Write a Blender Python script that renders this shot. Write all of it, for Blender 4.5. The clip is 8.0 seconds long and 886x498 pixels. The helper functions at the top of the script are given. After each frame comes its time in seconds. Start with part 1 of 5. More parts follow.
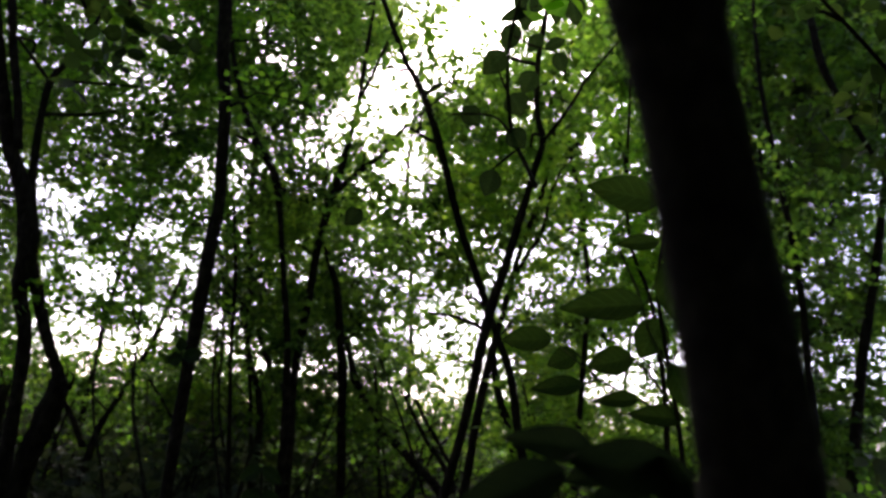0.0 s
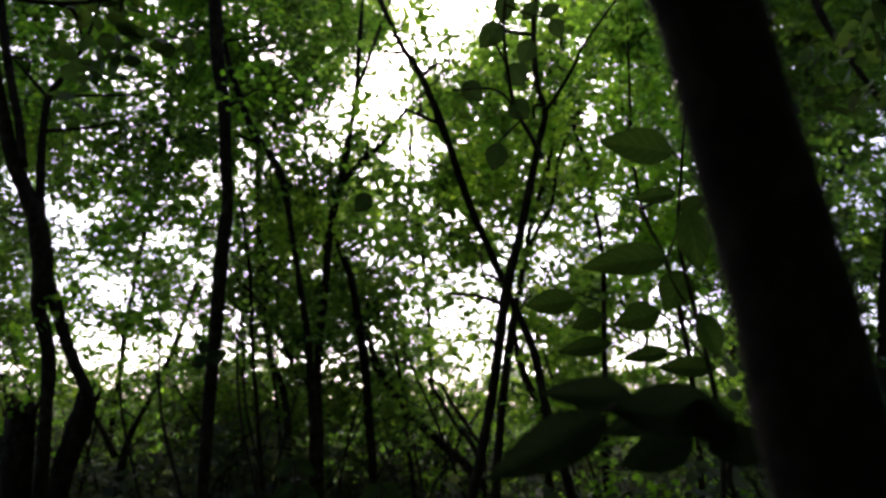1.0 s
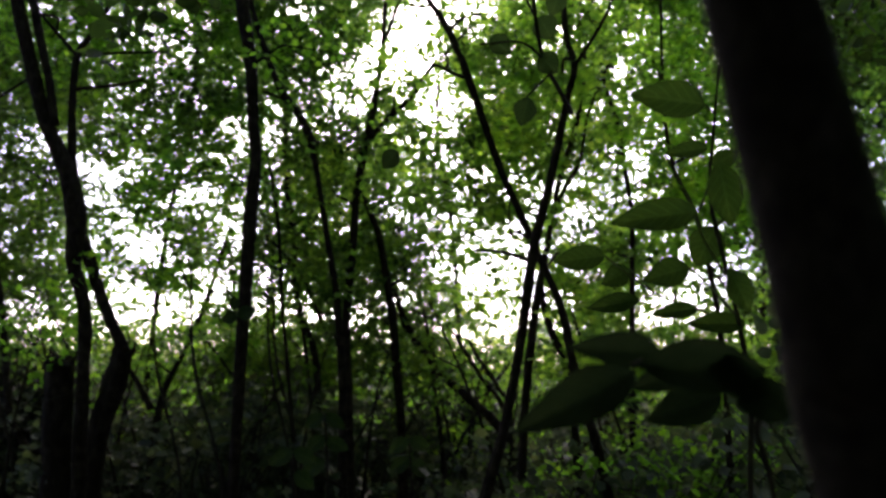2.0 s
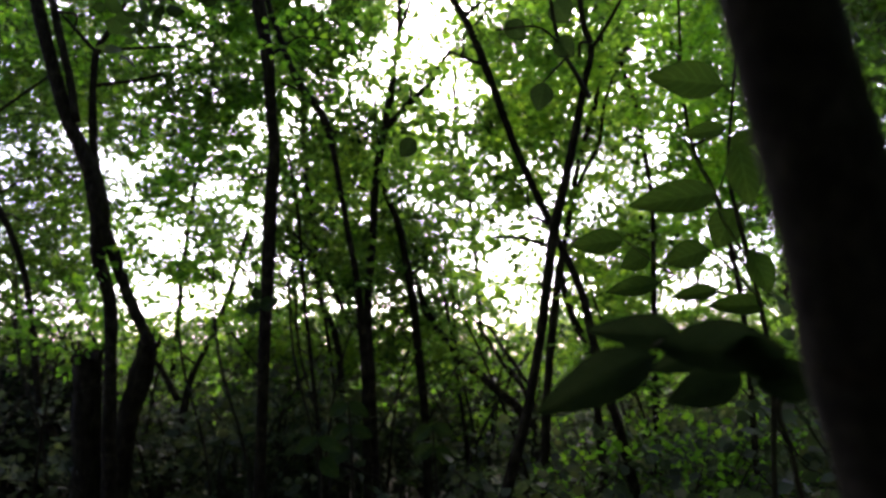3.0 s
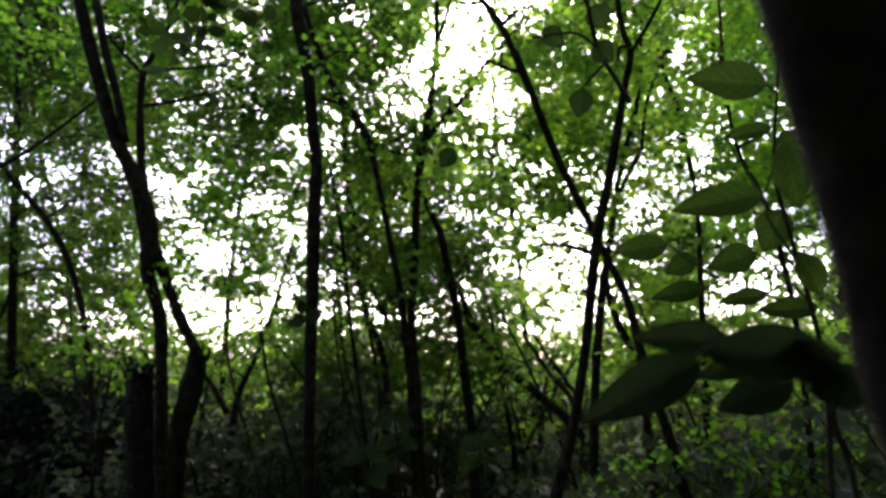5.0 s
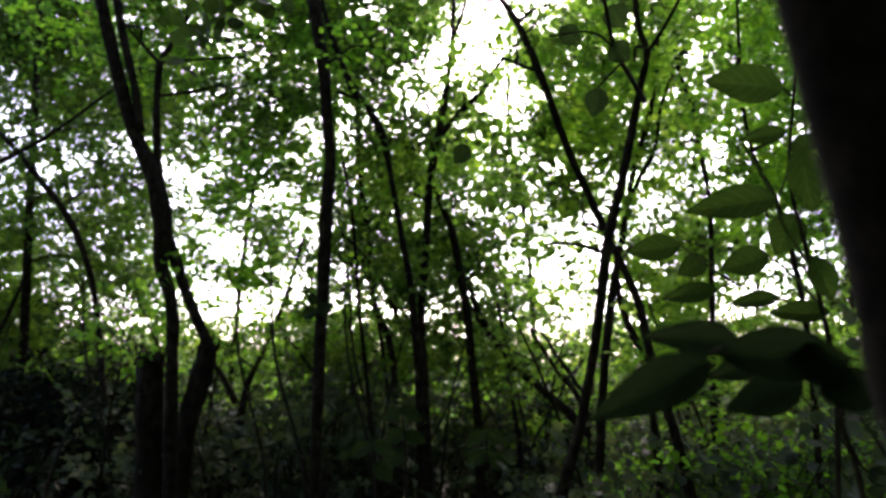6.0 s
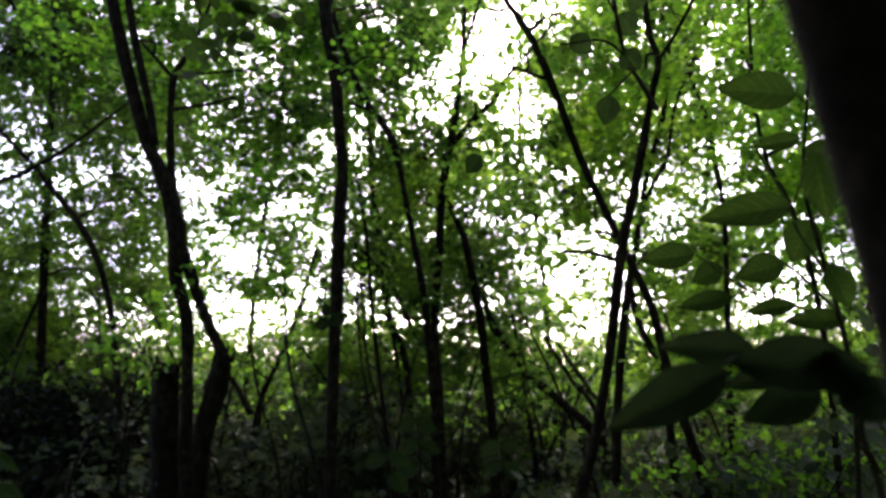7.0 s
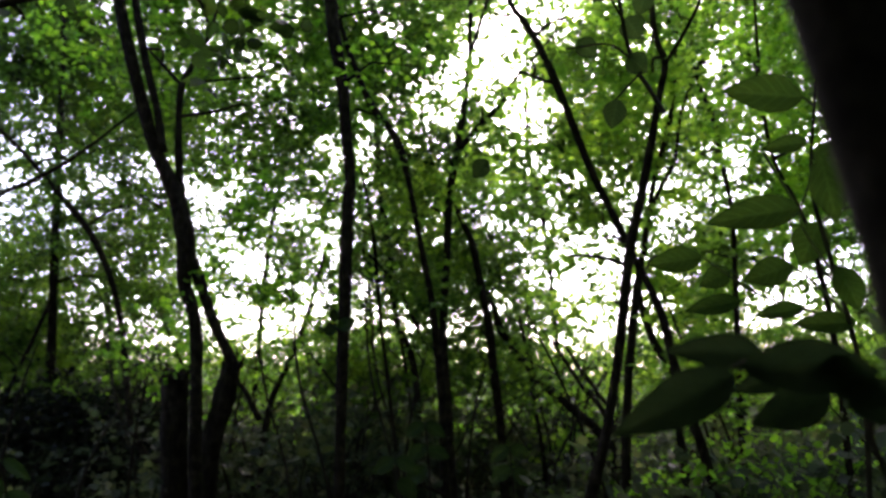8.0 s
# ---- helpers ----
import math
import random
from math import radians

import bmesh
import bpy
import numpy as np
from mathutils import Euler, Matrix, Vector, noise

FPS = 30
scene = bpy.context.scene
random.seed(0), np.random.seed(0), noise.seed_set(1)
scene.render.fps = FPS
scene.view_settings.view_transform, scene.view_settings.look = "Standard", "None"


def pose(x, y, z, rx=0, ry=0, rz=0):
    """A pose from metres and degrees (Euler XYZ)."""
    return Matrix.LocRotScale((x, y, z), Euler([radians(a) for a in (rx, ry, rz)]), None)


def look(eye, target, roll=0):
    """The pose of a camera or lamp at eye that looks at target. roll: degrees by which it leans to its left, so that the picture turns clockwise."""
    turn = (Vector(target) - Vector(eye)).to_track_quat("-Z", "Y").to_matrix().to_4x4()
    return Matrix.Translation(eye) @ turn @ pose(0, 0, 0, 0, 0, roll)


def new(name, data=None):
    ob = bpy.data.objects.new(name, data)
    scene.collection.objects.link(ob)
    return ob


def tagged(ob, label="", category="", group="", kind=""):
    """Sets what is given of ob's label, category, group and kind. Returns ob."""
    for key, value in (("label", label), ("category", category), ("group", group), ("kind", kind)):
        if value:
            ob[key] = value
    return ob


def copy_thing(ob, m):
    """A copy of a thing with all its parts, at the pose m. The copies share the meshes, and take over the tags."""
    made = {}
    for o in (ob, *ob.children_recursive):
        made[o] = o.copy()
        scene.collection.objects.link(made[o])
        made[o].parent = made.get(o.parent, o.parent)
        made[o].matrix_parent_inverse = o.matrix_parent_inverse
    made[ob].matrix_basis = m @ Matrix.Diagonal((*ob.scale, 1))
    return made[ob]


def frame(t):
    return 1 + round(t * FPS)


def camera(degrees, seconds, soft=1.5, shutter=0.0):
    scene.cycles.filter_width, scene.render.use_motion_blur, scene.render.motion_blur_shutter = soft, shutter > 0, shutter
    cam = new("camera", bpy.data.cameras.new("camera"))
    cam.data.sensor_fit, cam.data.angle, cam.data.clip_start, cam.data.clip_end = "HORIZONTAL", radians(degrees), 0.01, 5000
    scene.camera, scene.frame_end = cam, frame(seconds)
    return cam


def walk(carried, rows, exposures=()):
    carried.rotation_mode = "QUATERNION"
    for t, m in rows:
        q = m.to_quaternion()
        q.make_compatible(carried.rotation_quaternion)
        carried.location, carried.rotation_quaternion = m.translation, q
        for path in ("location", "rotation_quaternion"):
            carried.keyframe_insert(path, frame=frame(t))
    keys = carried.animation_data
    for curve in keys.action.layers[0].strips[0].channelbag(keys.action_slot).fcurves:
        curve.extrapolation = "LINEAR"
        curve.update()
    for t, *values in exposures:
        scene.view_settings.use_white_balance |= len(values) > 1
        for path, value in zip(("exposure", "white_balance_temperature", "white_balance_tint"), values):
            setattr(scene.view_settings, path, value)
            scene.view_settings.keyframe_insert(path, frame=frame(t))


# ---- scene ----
cam = camera(59.5, 8.0, soft=2.5)
# focused a little behind the broad leaves beside the near trunk
cam.data.dof.use_dof, cam.data.dof.focus_distance, cam.data.dof.aperture_fstop = True, 2.0, 3.1
# seconds, eye x y z, yaw to the left, pitch up, lean to the left
ROWS = [
    (0.0, 0.0107, 0.0013, 1.5281, -9.67, 12.78, 5.64),
    (0.5, 0.0149, 0.0030, 1.5122, -9.48, 12.87, 4.80),
    (1.0, -0.0006, 0.0139, 1.5043, -9.01, 11.64, 0.68),
    (1.5, -0.0013, 0.0172, 1.5033, -7.62, 9.75, 1.03),
    (3.0, 0.0022, 0.0118, 1.4995, -5.51, 7.54, 0.08),
    (3.5, 0.0054, 0.0076, 1.5108, -3.39, 7.42, 0.98),
    (4.0, 0.0169, 0.0095, 1.5041, -1.97, 8.82, -0.02),
    (4.5, 0.0115, 0.0184, 1.5011, -2.47, 8.58, -1.15),
    (6.0, -0.0018, 0.0011, 1.4970, -1.56, 7.98, 0.70),
    (6.5, -0.0039, 0.0027, 1.4969, -1.00, 8.38, 0.61),
    (7.0, -0.0011, 0.0017, 1.4995, -0.58, 8.65, 0.27),
    (7.5, -0.0056, 0.0009, 1.4983, -0.26, 8.90, 0.04),
    (8.0, -0.0000, 0.0000, 1.5000, 0.00, 9.00, 0.00),
]


def eye_pose(x, y, z, yaw, pitch, roll):
    return pose(x, y, z, 90, 0, yaw) @ pose(0, 0, 0, pitch) @ pose(0, 0, 0, 0, 0, roll)


walk(cam, [(t, eye_pose(*row)) for t, *row in ROWS],
     exposures=[(0.0, 1.92, 6500, 24), (1.5, 2.28, 6500, 24), (3.2, 2.95, 6500, 24), (8.0, 3.01, 6500, 24)])

# ---- light ----
SUN_UP, SUN_RIGHT = 38.0, 4.0
world = bpy.data.worlds.new("world")
scene.world = world
world.use_nodes = True
wn = world.node_tree
sky = wn.nodes.new("ShaderNodeTexSky")
sky.sky_type = "NISHITA"
sky.sun_disc = False
sky.sun_elevation = radians(SUN_UP)
sky.sun_rotation = radians(SUN_RIGHT)
sky.air_density, sky.dust_density, sky.ozone_density = 0.5, 2.2, 1.0
wn.nodes["Background"].inputs[1].default_value = 0.15
wn.links.new(sky.outputs[0], wn.nodes["Background"].inputs[0])
sun = new("sun", bpy.data.lights.new("sun", "SUN"))
sun.data.energy, sun.data.angle, sun.data.color = 0.7, radians(12.0), (1.0, 0.95, 0.88)
a_, e_ = radians(SUN_RIGHT), radians(SUN_UP)
sun.matrix_world = look((math.sin(a_) * math.cos(e_) * 30, math.cos(a_) * math.cos(e_) * 30, math.sin(e_) * 30), (0, 0, 0))
scene.view_settings.exposure = 0.0


# ---- materials ----
def nodes_of(name):
    m = bpy.data.materials.new(name)
    m.use_nodes = True
    nt = m.node_tree
    nt.nodes.clear()
    return m, nt, nt.nodes.new("ShaderNodeOutputMaterial")


def node(nt, kind, **values):
    n = nt.nodes.new(kind)
    for k, v in values.items():
        n.inputs[k.replace("_", " ")].default_value = v
    return n


def ramp(nt, fac, stops):
    r = nt.nodes.new("ShaderNodeValToRGB")
    while len(r.color_ramp.elements) < len(stops):
        r.color_ramp.elements.new(0.5)
    for e, (p, c) in zip(r.color_ramp.elements, stops):
        e.position, e.color = p, (*c, 1)
    nt.links.new(fac, r.inputs[0])
    return r.outputs[0]


def bark_material(name, dark, mid, light, scale, stretch, depth):
    """Bark: long vertical fissures, blotches and a fine grain."""
    m, nt, out = nodes_of(name)
    co = nt.nodes.new("ShaderNodeTexCoord")
    mp = nt.nodes.new("ShaderNodeMapping")
    mp.inputs["Scale"].default_value = (1, 1, stretch)
    nt.links.new(co.outputs["Object"], mp.inputs[0])
    big = node(nt, "ShaderNodeTexNoise", Scale=scale * 0.25, Detail=3.0)
    fine = node(nt, "ShaderNodeTexNoise", Scale=scale, Detail=8.0, Roughness=0.65)
    nt.links.new(co.outputs["Object"], big.inputs["Vector"])
    nt.links.new(mp.outputs[0], fine.inputs["Vector"])
    mix = nt.nodes.new("ShaderNodeMath")
    mix.operation = "MULTIPLY_ADD"
    mix.inputs[1].default_value = 0.45
    nt.links.new(big.outputs[0], mix.inputs[0])
    sc = nt.nodes.new("ShaderNodeMath")
    sc.operation = "MULTIPLY"
    sc.inputs[1].default_value = 0.55
    nt.links.new(fine.outputs[0], sc.inputs[0])
    nt.links.new(sc.outputs[0], mix.inputs[2])
    col = ramp(nt, mix.outputs[0], [(0.36, dark), (0.5, mid), (0.66, light)])
    bump = node(nt, "ShaderNodeBump", Strength=0.7, Distance=depth)
    nt.links.new(fine.outputs[0], bump.inputs["Height"])
    bs = node(nt, "ShaderNodeBsdfPrincipled", Roughness=0.95)
    bs.inputs["Specular IOR Level"].default_value = 0.06
    nt.links.new(col, bs.inputs["Base Color"])
    nt.links.new(bump.outputs[0], bs.inputs["Normal"])
    nt.links.new(bs.outputs[0], out.inputs[0])
    return m


def leaf_material(name, face, through_, gloss=0.12, vein=0.0):
    """A thin living leaf: part reflects, part lets light through in a yellower green; each leaf differs."""
    m, nt, out = nodes_of(name)
    geo = nt.nodes.new("ShaderNodeNewGeometry")
    co = nt.nodes.new("ShaderNodeTexCoord")
    blot = node(nt, "ShaderNodeTexNoise", Scale=38.0, Detail=4.0)
    nt.links.new(co.outputs["Object"], blot.inputs["Vector"])
    # leaves of one spray are alike: young yellow-green sprays, older dark ones
    spray = node(nt, "ShaderNodeTexNoise", Scale=2.2, Detail=1.0)
    nt.links.new(co.outputs["Object"], spray.inputs["Vector"])

    def times(socket, k, plus):
        n = nt.nodes.new("ShaderNodeMath")
        n.operation = "MULTIPLY_ADD"
        n.inputs[1].default_value = k
        nt.links.new(socket, n.inputs[0])
        if isinstance(plus, float):
            n.inputs[2].default_value = plus
        else:
            nt.links.new(plus, n.inputs[2])
        return n

    add = times(geo.outputs["Random Per Island"], 0.45, times(blot.outputs[0], 0.25, times(spray.outputs[0], *((0.8, -0.25) if vein else (2.3, -1.0))).outputs[0]).outputs[0])

    def spread(c):
        return ramp(nt, add.outputs[0], [(0.1, [v * 0.35 for v in c]), (0.5, c), (0.95, [c[0] * 2.0, c[1] * 1.6, c[2] * 1.2])])

    bs = node(nt, "ShaderNodeBsdfPrincipled", Roughness=0.55)
    bs.inputs["Specular IOR Level"].default_value = gloss
    tr = nt.nodes.new("ShaderNodeBsdfTranslucent")
    nt.links.new(spread(face), bs.inputs["Base Color"])
    nt.links.new(spread(through_), tr.inputs["Color"])
    mix = nt.nodes.new("ShaderNodeMixShader")
    mix.inputs[0].default_value = 0.5
    nt.links.new(bs.outputs[0], mix.inputs[1])
    nt.links.new(tr.outputs[0], mix.inputs[2])
    bump = node(nt, "ShaderNodeBump", Strength=0.25, Distance=0.002)
    nt.links.new(blot.outputs[0], bump.inputs["Height"])
    nt.links.new(bump.outputs[0], bs.inputs["Normal"])
    if vein:
        # pale midrib and side veins that let more light through
        uv = nt.nodes.new("ShaderNodeSeparateXYZ")
        nt.links.new(co.outputs["UV"], uv.inputs[0])

        def math_(op, a, b, c=0.0):
            n = nt.nodes.new("ShaderNodeMath")
            n.operation = op
            for k, v in enumerate((a, b, c)):
                if isinstance(v, float):
                    n.inputs[k].default_value = v
                else:
                    nt.links.new(v, n.inputs[k])
            return n.outputs[0]

        side = math_("PINGPONG", math_("MULTIPLY_ADD", uv.outputs[0], -1.9, math_("MULTIPLY", uv.outputs[1], 6.5)), 0.5)
        line = math_("MINIMUM", side, math_("MULTIPLY", uv.outputs[0], 1.6))
        pale = ramp(nt, line, [(0.0, (1.0 + vein,) * 3), (0.09, (1.0 + 0.5 * vein,) * 3), (0.2, (0.85,) * 3), (0.5, (1.0,) * 3)])
        for shader, port in ((bs, "Base Color"), (tr, "Color")):
            old = shader.inputs[port].links[0].from_socket
            mul = nt.nodes.new("ShaderNodeMix")
            mul.data_type, mul.blend_type = "RGBA", "MULTIPLY"
            mul.inputs[0].default_value = 1.0
            nt.links.new(old, mul.inputs[6])
            nt.links.new(pale, mul.inputs[7])
            nt.links.new(mul.outputs[2], shader.inputs[port])
    nt.links.new(mix.outputs[0], out.inputs[0])
    return m


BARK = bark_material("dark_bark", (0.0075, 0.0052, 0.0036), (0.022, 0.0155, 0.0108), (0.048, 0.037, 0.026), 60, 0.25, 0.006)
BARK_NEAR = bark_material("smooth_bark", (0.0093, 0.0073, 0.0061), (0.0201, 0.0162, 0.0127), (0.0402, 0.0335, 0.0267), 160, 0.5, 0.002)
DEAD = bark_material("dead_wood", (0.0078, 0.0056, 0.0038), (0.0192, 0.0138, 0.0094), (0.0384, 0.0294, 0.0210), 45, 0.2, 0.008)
TWIG = bark_material("twig_bark", (0.0124, 0.0105, 0.0074), (0.0279, 0.0236, 0.0161), (0.0496, 0.0422, 0.0279), 90, 0.4, 0.002)
STEM = bark_material("green_stem", (0.03, 0.04, 0.012), (0.055, 0.075, 0.022), (0.09, 0.11, 0.04), 120, 0.4, 0.001)
# one crown leaf in plain, dimmed and lit copies: light put into colour
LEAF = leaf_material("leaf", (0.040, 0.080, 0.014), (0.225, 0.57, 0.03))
LEAF_DIMMED = leaf_material("leaf_dimmed", (0.036, 0.062, 0.014), (0.12, 0.285, 0.024))
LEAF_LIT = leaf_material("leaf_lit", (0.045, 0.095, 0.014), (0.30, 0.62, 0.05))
LEAF_BRAMBLE = leaf_material("leaf_bramble", (0.056, 0.065, 0.042), (0.068, 0.108, 0.036), 0.25)
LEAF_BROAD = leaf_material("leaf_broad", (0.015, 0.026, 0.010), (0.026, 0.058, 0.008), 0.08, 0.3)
# broad leaf darkened: shade on the low sapling is put into its colour
LEAF_BROAD_SHADED = leaf_material("leaf_broad_shaded", (0.012, 0.018, 0.009), (0.009, 0.017, 0.006), 0.02, 0.08)
# darkest copy of the crown leaf: deep shade put into its colour
LEAF_SHADED = leaf_material("leaf_shaded", (0.022, 0.033, 0.012), (0.055, 0.11, 0.016))
# near-black leaf colour that stands for the shade low at the left
LEAF_BUSH_SHADED = leaf_material("leaf_bush_shaded", (0.012, 0.017, 0.010), (0.005, 0.009, 0.003), 0.2)
LEAF_HAZEL = leaf_material("leaf_hazel", (0.022, 0.034, 0.014), (0.022, 0.046, 0.010), 0.12, 0.3)


def soil_material():
    m, nt, out = nodes_of("leaf_litter")
    co = nt.nodes.new("ShaderNodeTexCoord")
    big = node(nt, "ShaderNodeTexNoise", Scale=0.6, Detail=5.0)
    vor = node(nt, "ShaderNodeTexVoronoi", Scale=22.0)
    nt.links.new(co.outputs["Object"], big.inputs["Vector"])
    nt.links.new(co.outputs["Object"], vor.inputs["Vector"])
    col = ramp(nt, vor.outputs["Color"], [(0.1, (0.03, 0.022, 0.013)), (0.5, (0.075, 0.052, 0.03)), (0.9, (0.13, 0.095, 0.055))])
    moss = ramp(nt, big.outputs[0], [(0.45, (0, 0, 0)), (0.62, (1, 1, 1))])
    mix = nt.nodes.new("ShaderNodeMix")
    mix.data_type = "RGBA"
    nt.links.new(moss, mix.inputs[0])
    nt.links.new(col, mix.inputs[6])
    mix.inputs[7].default_value = (0.035, 0.065, 0.015, 1)
    bump = node(nt, "ShaderNodeBump", Strength=0.8, Distance=0.02)
    nt.links.new(vor.outputs["Distance"], bump.inputs["Height"])
    bs = node(nt, "ShaderNodeBsdfPrincipled", Roughness=0.9)
    nt.links.new(mix.outputs[2], bs.inputs["Base Color"])
    nt.links.new(bump.outputs[0], bs.inputs["Normal"])
    nt.links.new(bs.outputs[0], out.inputs[0])
    return m


SOIL = soil_material()
rng = np.random.default_rng(11)


# ---- building blocks ----
def mesh_object(name, verts, faces, material, parent=None, label="", smooth=True):
    me = bpy.data.meshes.new(name)
    me.from_pydata([tuple(map(float, v)) for v in verts], [], faces)
    me.materials.append(material)
    if smooth:
        me.polygons.foreach_set("use_smooth", [True] * len(me.polygons))
    me.update()
    ob = new(name, me)
    if parent:
        ob.parent = parent
    if label:
        tagged(ob, label=label)
    return ob


def fast_mesh(name, verts, quads, material, parent=None, label=""):
    """A mesh from arrays: verts (n, 3) and quads (m, 4)."""
    me = bpy.data.meshes.new(name)
    me.vertices.add(len(verts))
    me.vertices.foreach_set("co", np.asarray(verts, np.float32).ravel())
    me.loops.add(4 * len(quads))
    me.loops.foreach_set("vertex_index", np.asarray(quads, np.int32).ravel())
    me.polygons.add(len(quads))
    me.polygons.foreach_set("loop_start", np.arange(0, 4 * len(quads), 4, dtype=np.int32))
    me.materials.append(material)
    me.update(calc_edges=True)
    me.polygons.foreach_set("use_smooth", np.ones(len(quads), bool))
    ob = new(name, me)
    if parent:
        ob.parent = parent
    if label:
        tagged(ob, label=label)
    return ob


def glide(points, steps):
    """A smooth line through points (any number of columns)."""
    p = np.asarray(points, float)
    if len(p) == 2:
        return p[0] + (p[1] - p[0]) * np.linspace(0, 1, steps + 1)[:, None]
    q = np.vstack([2 * p[0] - p[1], p, 2 * p[-1] - p[-2]])
    t = np.linspace(0, 1, steps, endpoint=False)[:, None]
    rows = []
    for i in range(len(p) - 1):
        a, b, c, d = q[i:i + 4]
        rows.append(0.5 * (2 * b + (c - a) * t + (2 * a - 5 * b + 4 * c - d) * t * t + (3 * b - a - 3 * c + d) * t ** 3))
    return np.vstack(rows + [p[-1:]])


def tube(points, sides=8, steps=4, rough=0.08, seed=0, closed=True):
    """Verts and faces of a tapered round limb through (x, y, z, radius) points, with an uneven skin."""
    line = glide(points, steps)
    line[:, 3] = np.maximum(line[:, 3], 0.0008)
    r = np.random.default_rng(seed)
    along = np.gradient(line[:, :3], axis=0)
    along /= np.linalg.norm(along, axis=1)[:, None] + 1e-9
    ref = np.array([0.31, -0.95, 0.05]) if abs(along[0][1]) < 0.9 else np.array([1.0, 0, 0])
    u = np.cross(along, ref)
    u /= np.linalg.norm(u, axis=1)[:, None] + 1e-9
    v = np.cross(along, u)
    ang = np.arange(sides) * 2 * np.pi / sides
    n = len(line)
    wob = 1 + rough * r.normal(size=(n, sides)).clip(-2, 2)
    ring = (np.cos(ang)[None, :, None] * u[:, None] + np.sin(ang)[None, :, None] * v[:, None]) * (line[:, 3][:, None] * wob)[..., None]
    verts = (line[:, None, :3] + ring).reshape(-1, 3)
    faces = []
    for i in range(n - 1):
        for j in range(sides):
            k = (j + 1) % sides
            faces.append((i * sides + j, i * sides + k, (i + 1) * sides + k, (i + 1) * sides + j))
    if closed:
        faces += [tuple(range(sides))[::-1], tuple(range((n - 1) * sides, n * sides))]
    return verts, faces


def unit(a):
    return a / (np.linalg.norm(a, axis=-1, keepdims=True) + 1e-9)


# outline of one small leaf: across, along, lift (for the fold and the drooping tip)
LEAF_PTS = np.array([(0, 0, 0), (-0.33, 0.2, 0.05), (-0.36, 0.62, 0.06), (0, 1.0, -0.10), (0.36, 0.62, 0.06), (0.33, 0.2, 0.05)])
PLAIN_PTS = np.array([(0.27, 0.04, 0), (0.33, 0.82, 0.03), (-0.33, 0.82, -0.03), (-0.27, 0.04, 0)])
LEAF_QUADS = np.array([(0, 3, 2, 1), (0, 5, 4, 3)])


def leaves_mesh(name, at, heading, facing, size, material, parent=None, label="", plain=False):
    """Many small folded leaves: place, direction of the tip, normal and length of each."""
    y = unit(heading)
    x = unit(np.cross(y, facing))
    z = np.cross(x, y)
    p = PLAIN_PTS if plain else LEAF_PTS
    fold = np.array([(0, 1, 2, 3)]) if plain else LEAF_QUADS
    verts = at[:, None] + size[:, None, None] * (p[None, :, :1] * x[:, None] + p[None, :, 1:2] * y[:, None] + p[None, :, 2:] * z[:, None])
    quads = (fold[None] + len(p) * np.arange(len(at))[:, None, None]).reshape(-1, 4)
    return fast_mesh(name, verts.reshape(-1, 3), quads, material, parent, label)


def sprays(centres, r, leaf, n, per=11, tilt=0.75):
    """Leafy twigs round the given centre: twig lines, and place, heading, normal and size of the leaves on them."""
    k = max(1, round(n / per))
    way = unit(rng.normal(size=(k, 3)) * (1, 1, 0.45))
    length = rng.uniform(0.75, 1.5, k) * 0.25
    root = centres + rng.normal(size=(k, 3)) * r * (0.85, 1.2, 0.78) - way * length[:, None] * 0.5
    t = (np.arange(per) + 0.6) / per
    side = unit(np.cross(way, (0, 0, 1.0)))
    sag = np.array([0, 0, -0.35])
    spots = root[:, None] + way[:, None] * (t * 1.0)[None, :, None] * length[:, None, None] + sag * (t ** 2)[None, :, None] * length[:, None, None] * 0.5
    sign = np.where(np.arange(per) % 2, 1.0, -1.0)
    head = way[:, None] * 0.75 + side[:, None] * sign[None, :, None] + rng.normal(size=(k, per, 3)) * 0.45 + (0, 0, -0.15)
    spots = spots + unit(head) * 0.012 + rng.normal(size=spots.shape) * 0.012
    face = np.array([0, 0, 1.0]) + rng.normal(size=(k, 1, 3)) * (0.5, 0.9, 0.3) + rng.normal(size=(k, per, 3)) * tilt
    size = leaf * rng.uniform(0.6, 1.25, (k, per))
    ends = root + way * length[:, None] + sag * length[:, None] * 0.5
    return (root, root + way * length[:, None] * 0.5 + sag * length[:, None] * 0.12, ends), spots.reshape(-1, 3), head.reshape(-1, 3), face.reshape(-1, 3), size.ravel()


def twig_mesh(name, lines, thick, material, parent):
    """Three-sided thin twigs from root to end."""
    a, _, c = (np.vstack(p)[::2] for p in zip(*lines))
    way = unit(c - a)
    u = unit(np.cross(way, (0.2, 0.3, 1.0)))
    v = np.cross(way, u)
    rings = []
    for p, s in ((a, 1.0), (c, 0.35)):
        for g in (0, 2.094, 4.189):
            rings.append(p + thick * s * (math.cos(g) * u + math.sin(g) * v))
    verts = np.stack(rings, 1)
    q = [(j, (j + 1) % 3, 3 + (j + 1) % 3, 3 + j) for j in range(3)]
    quads = (np.array(q)[None] + 6 * np.arange(len(a))[:, None, None]).reshape(-1, 4)
    return fast_mesh(name, verts.reshape(-1, 3), quads, material, parent)


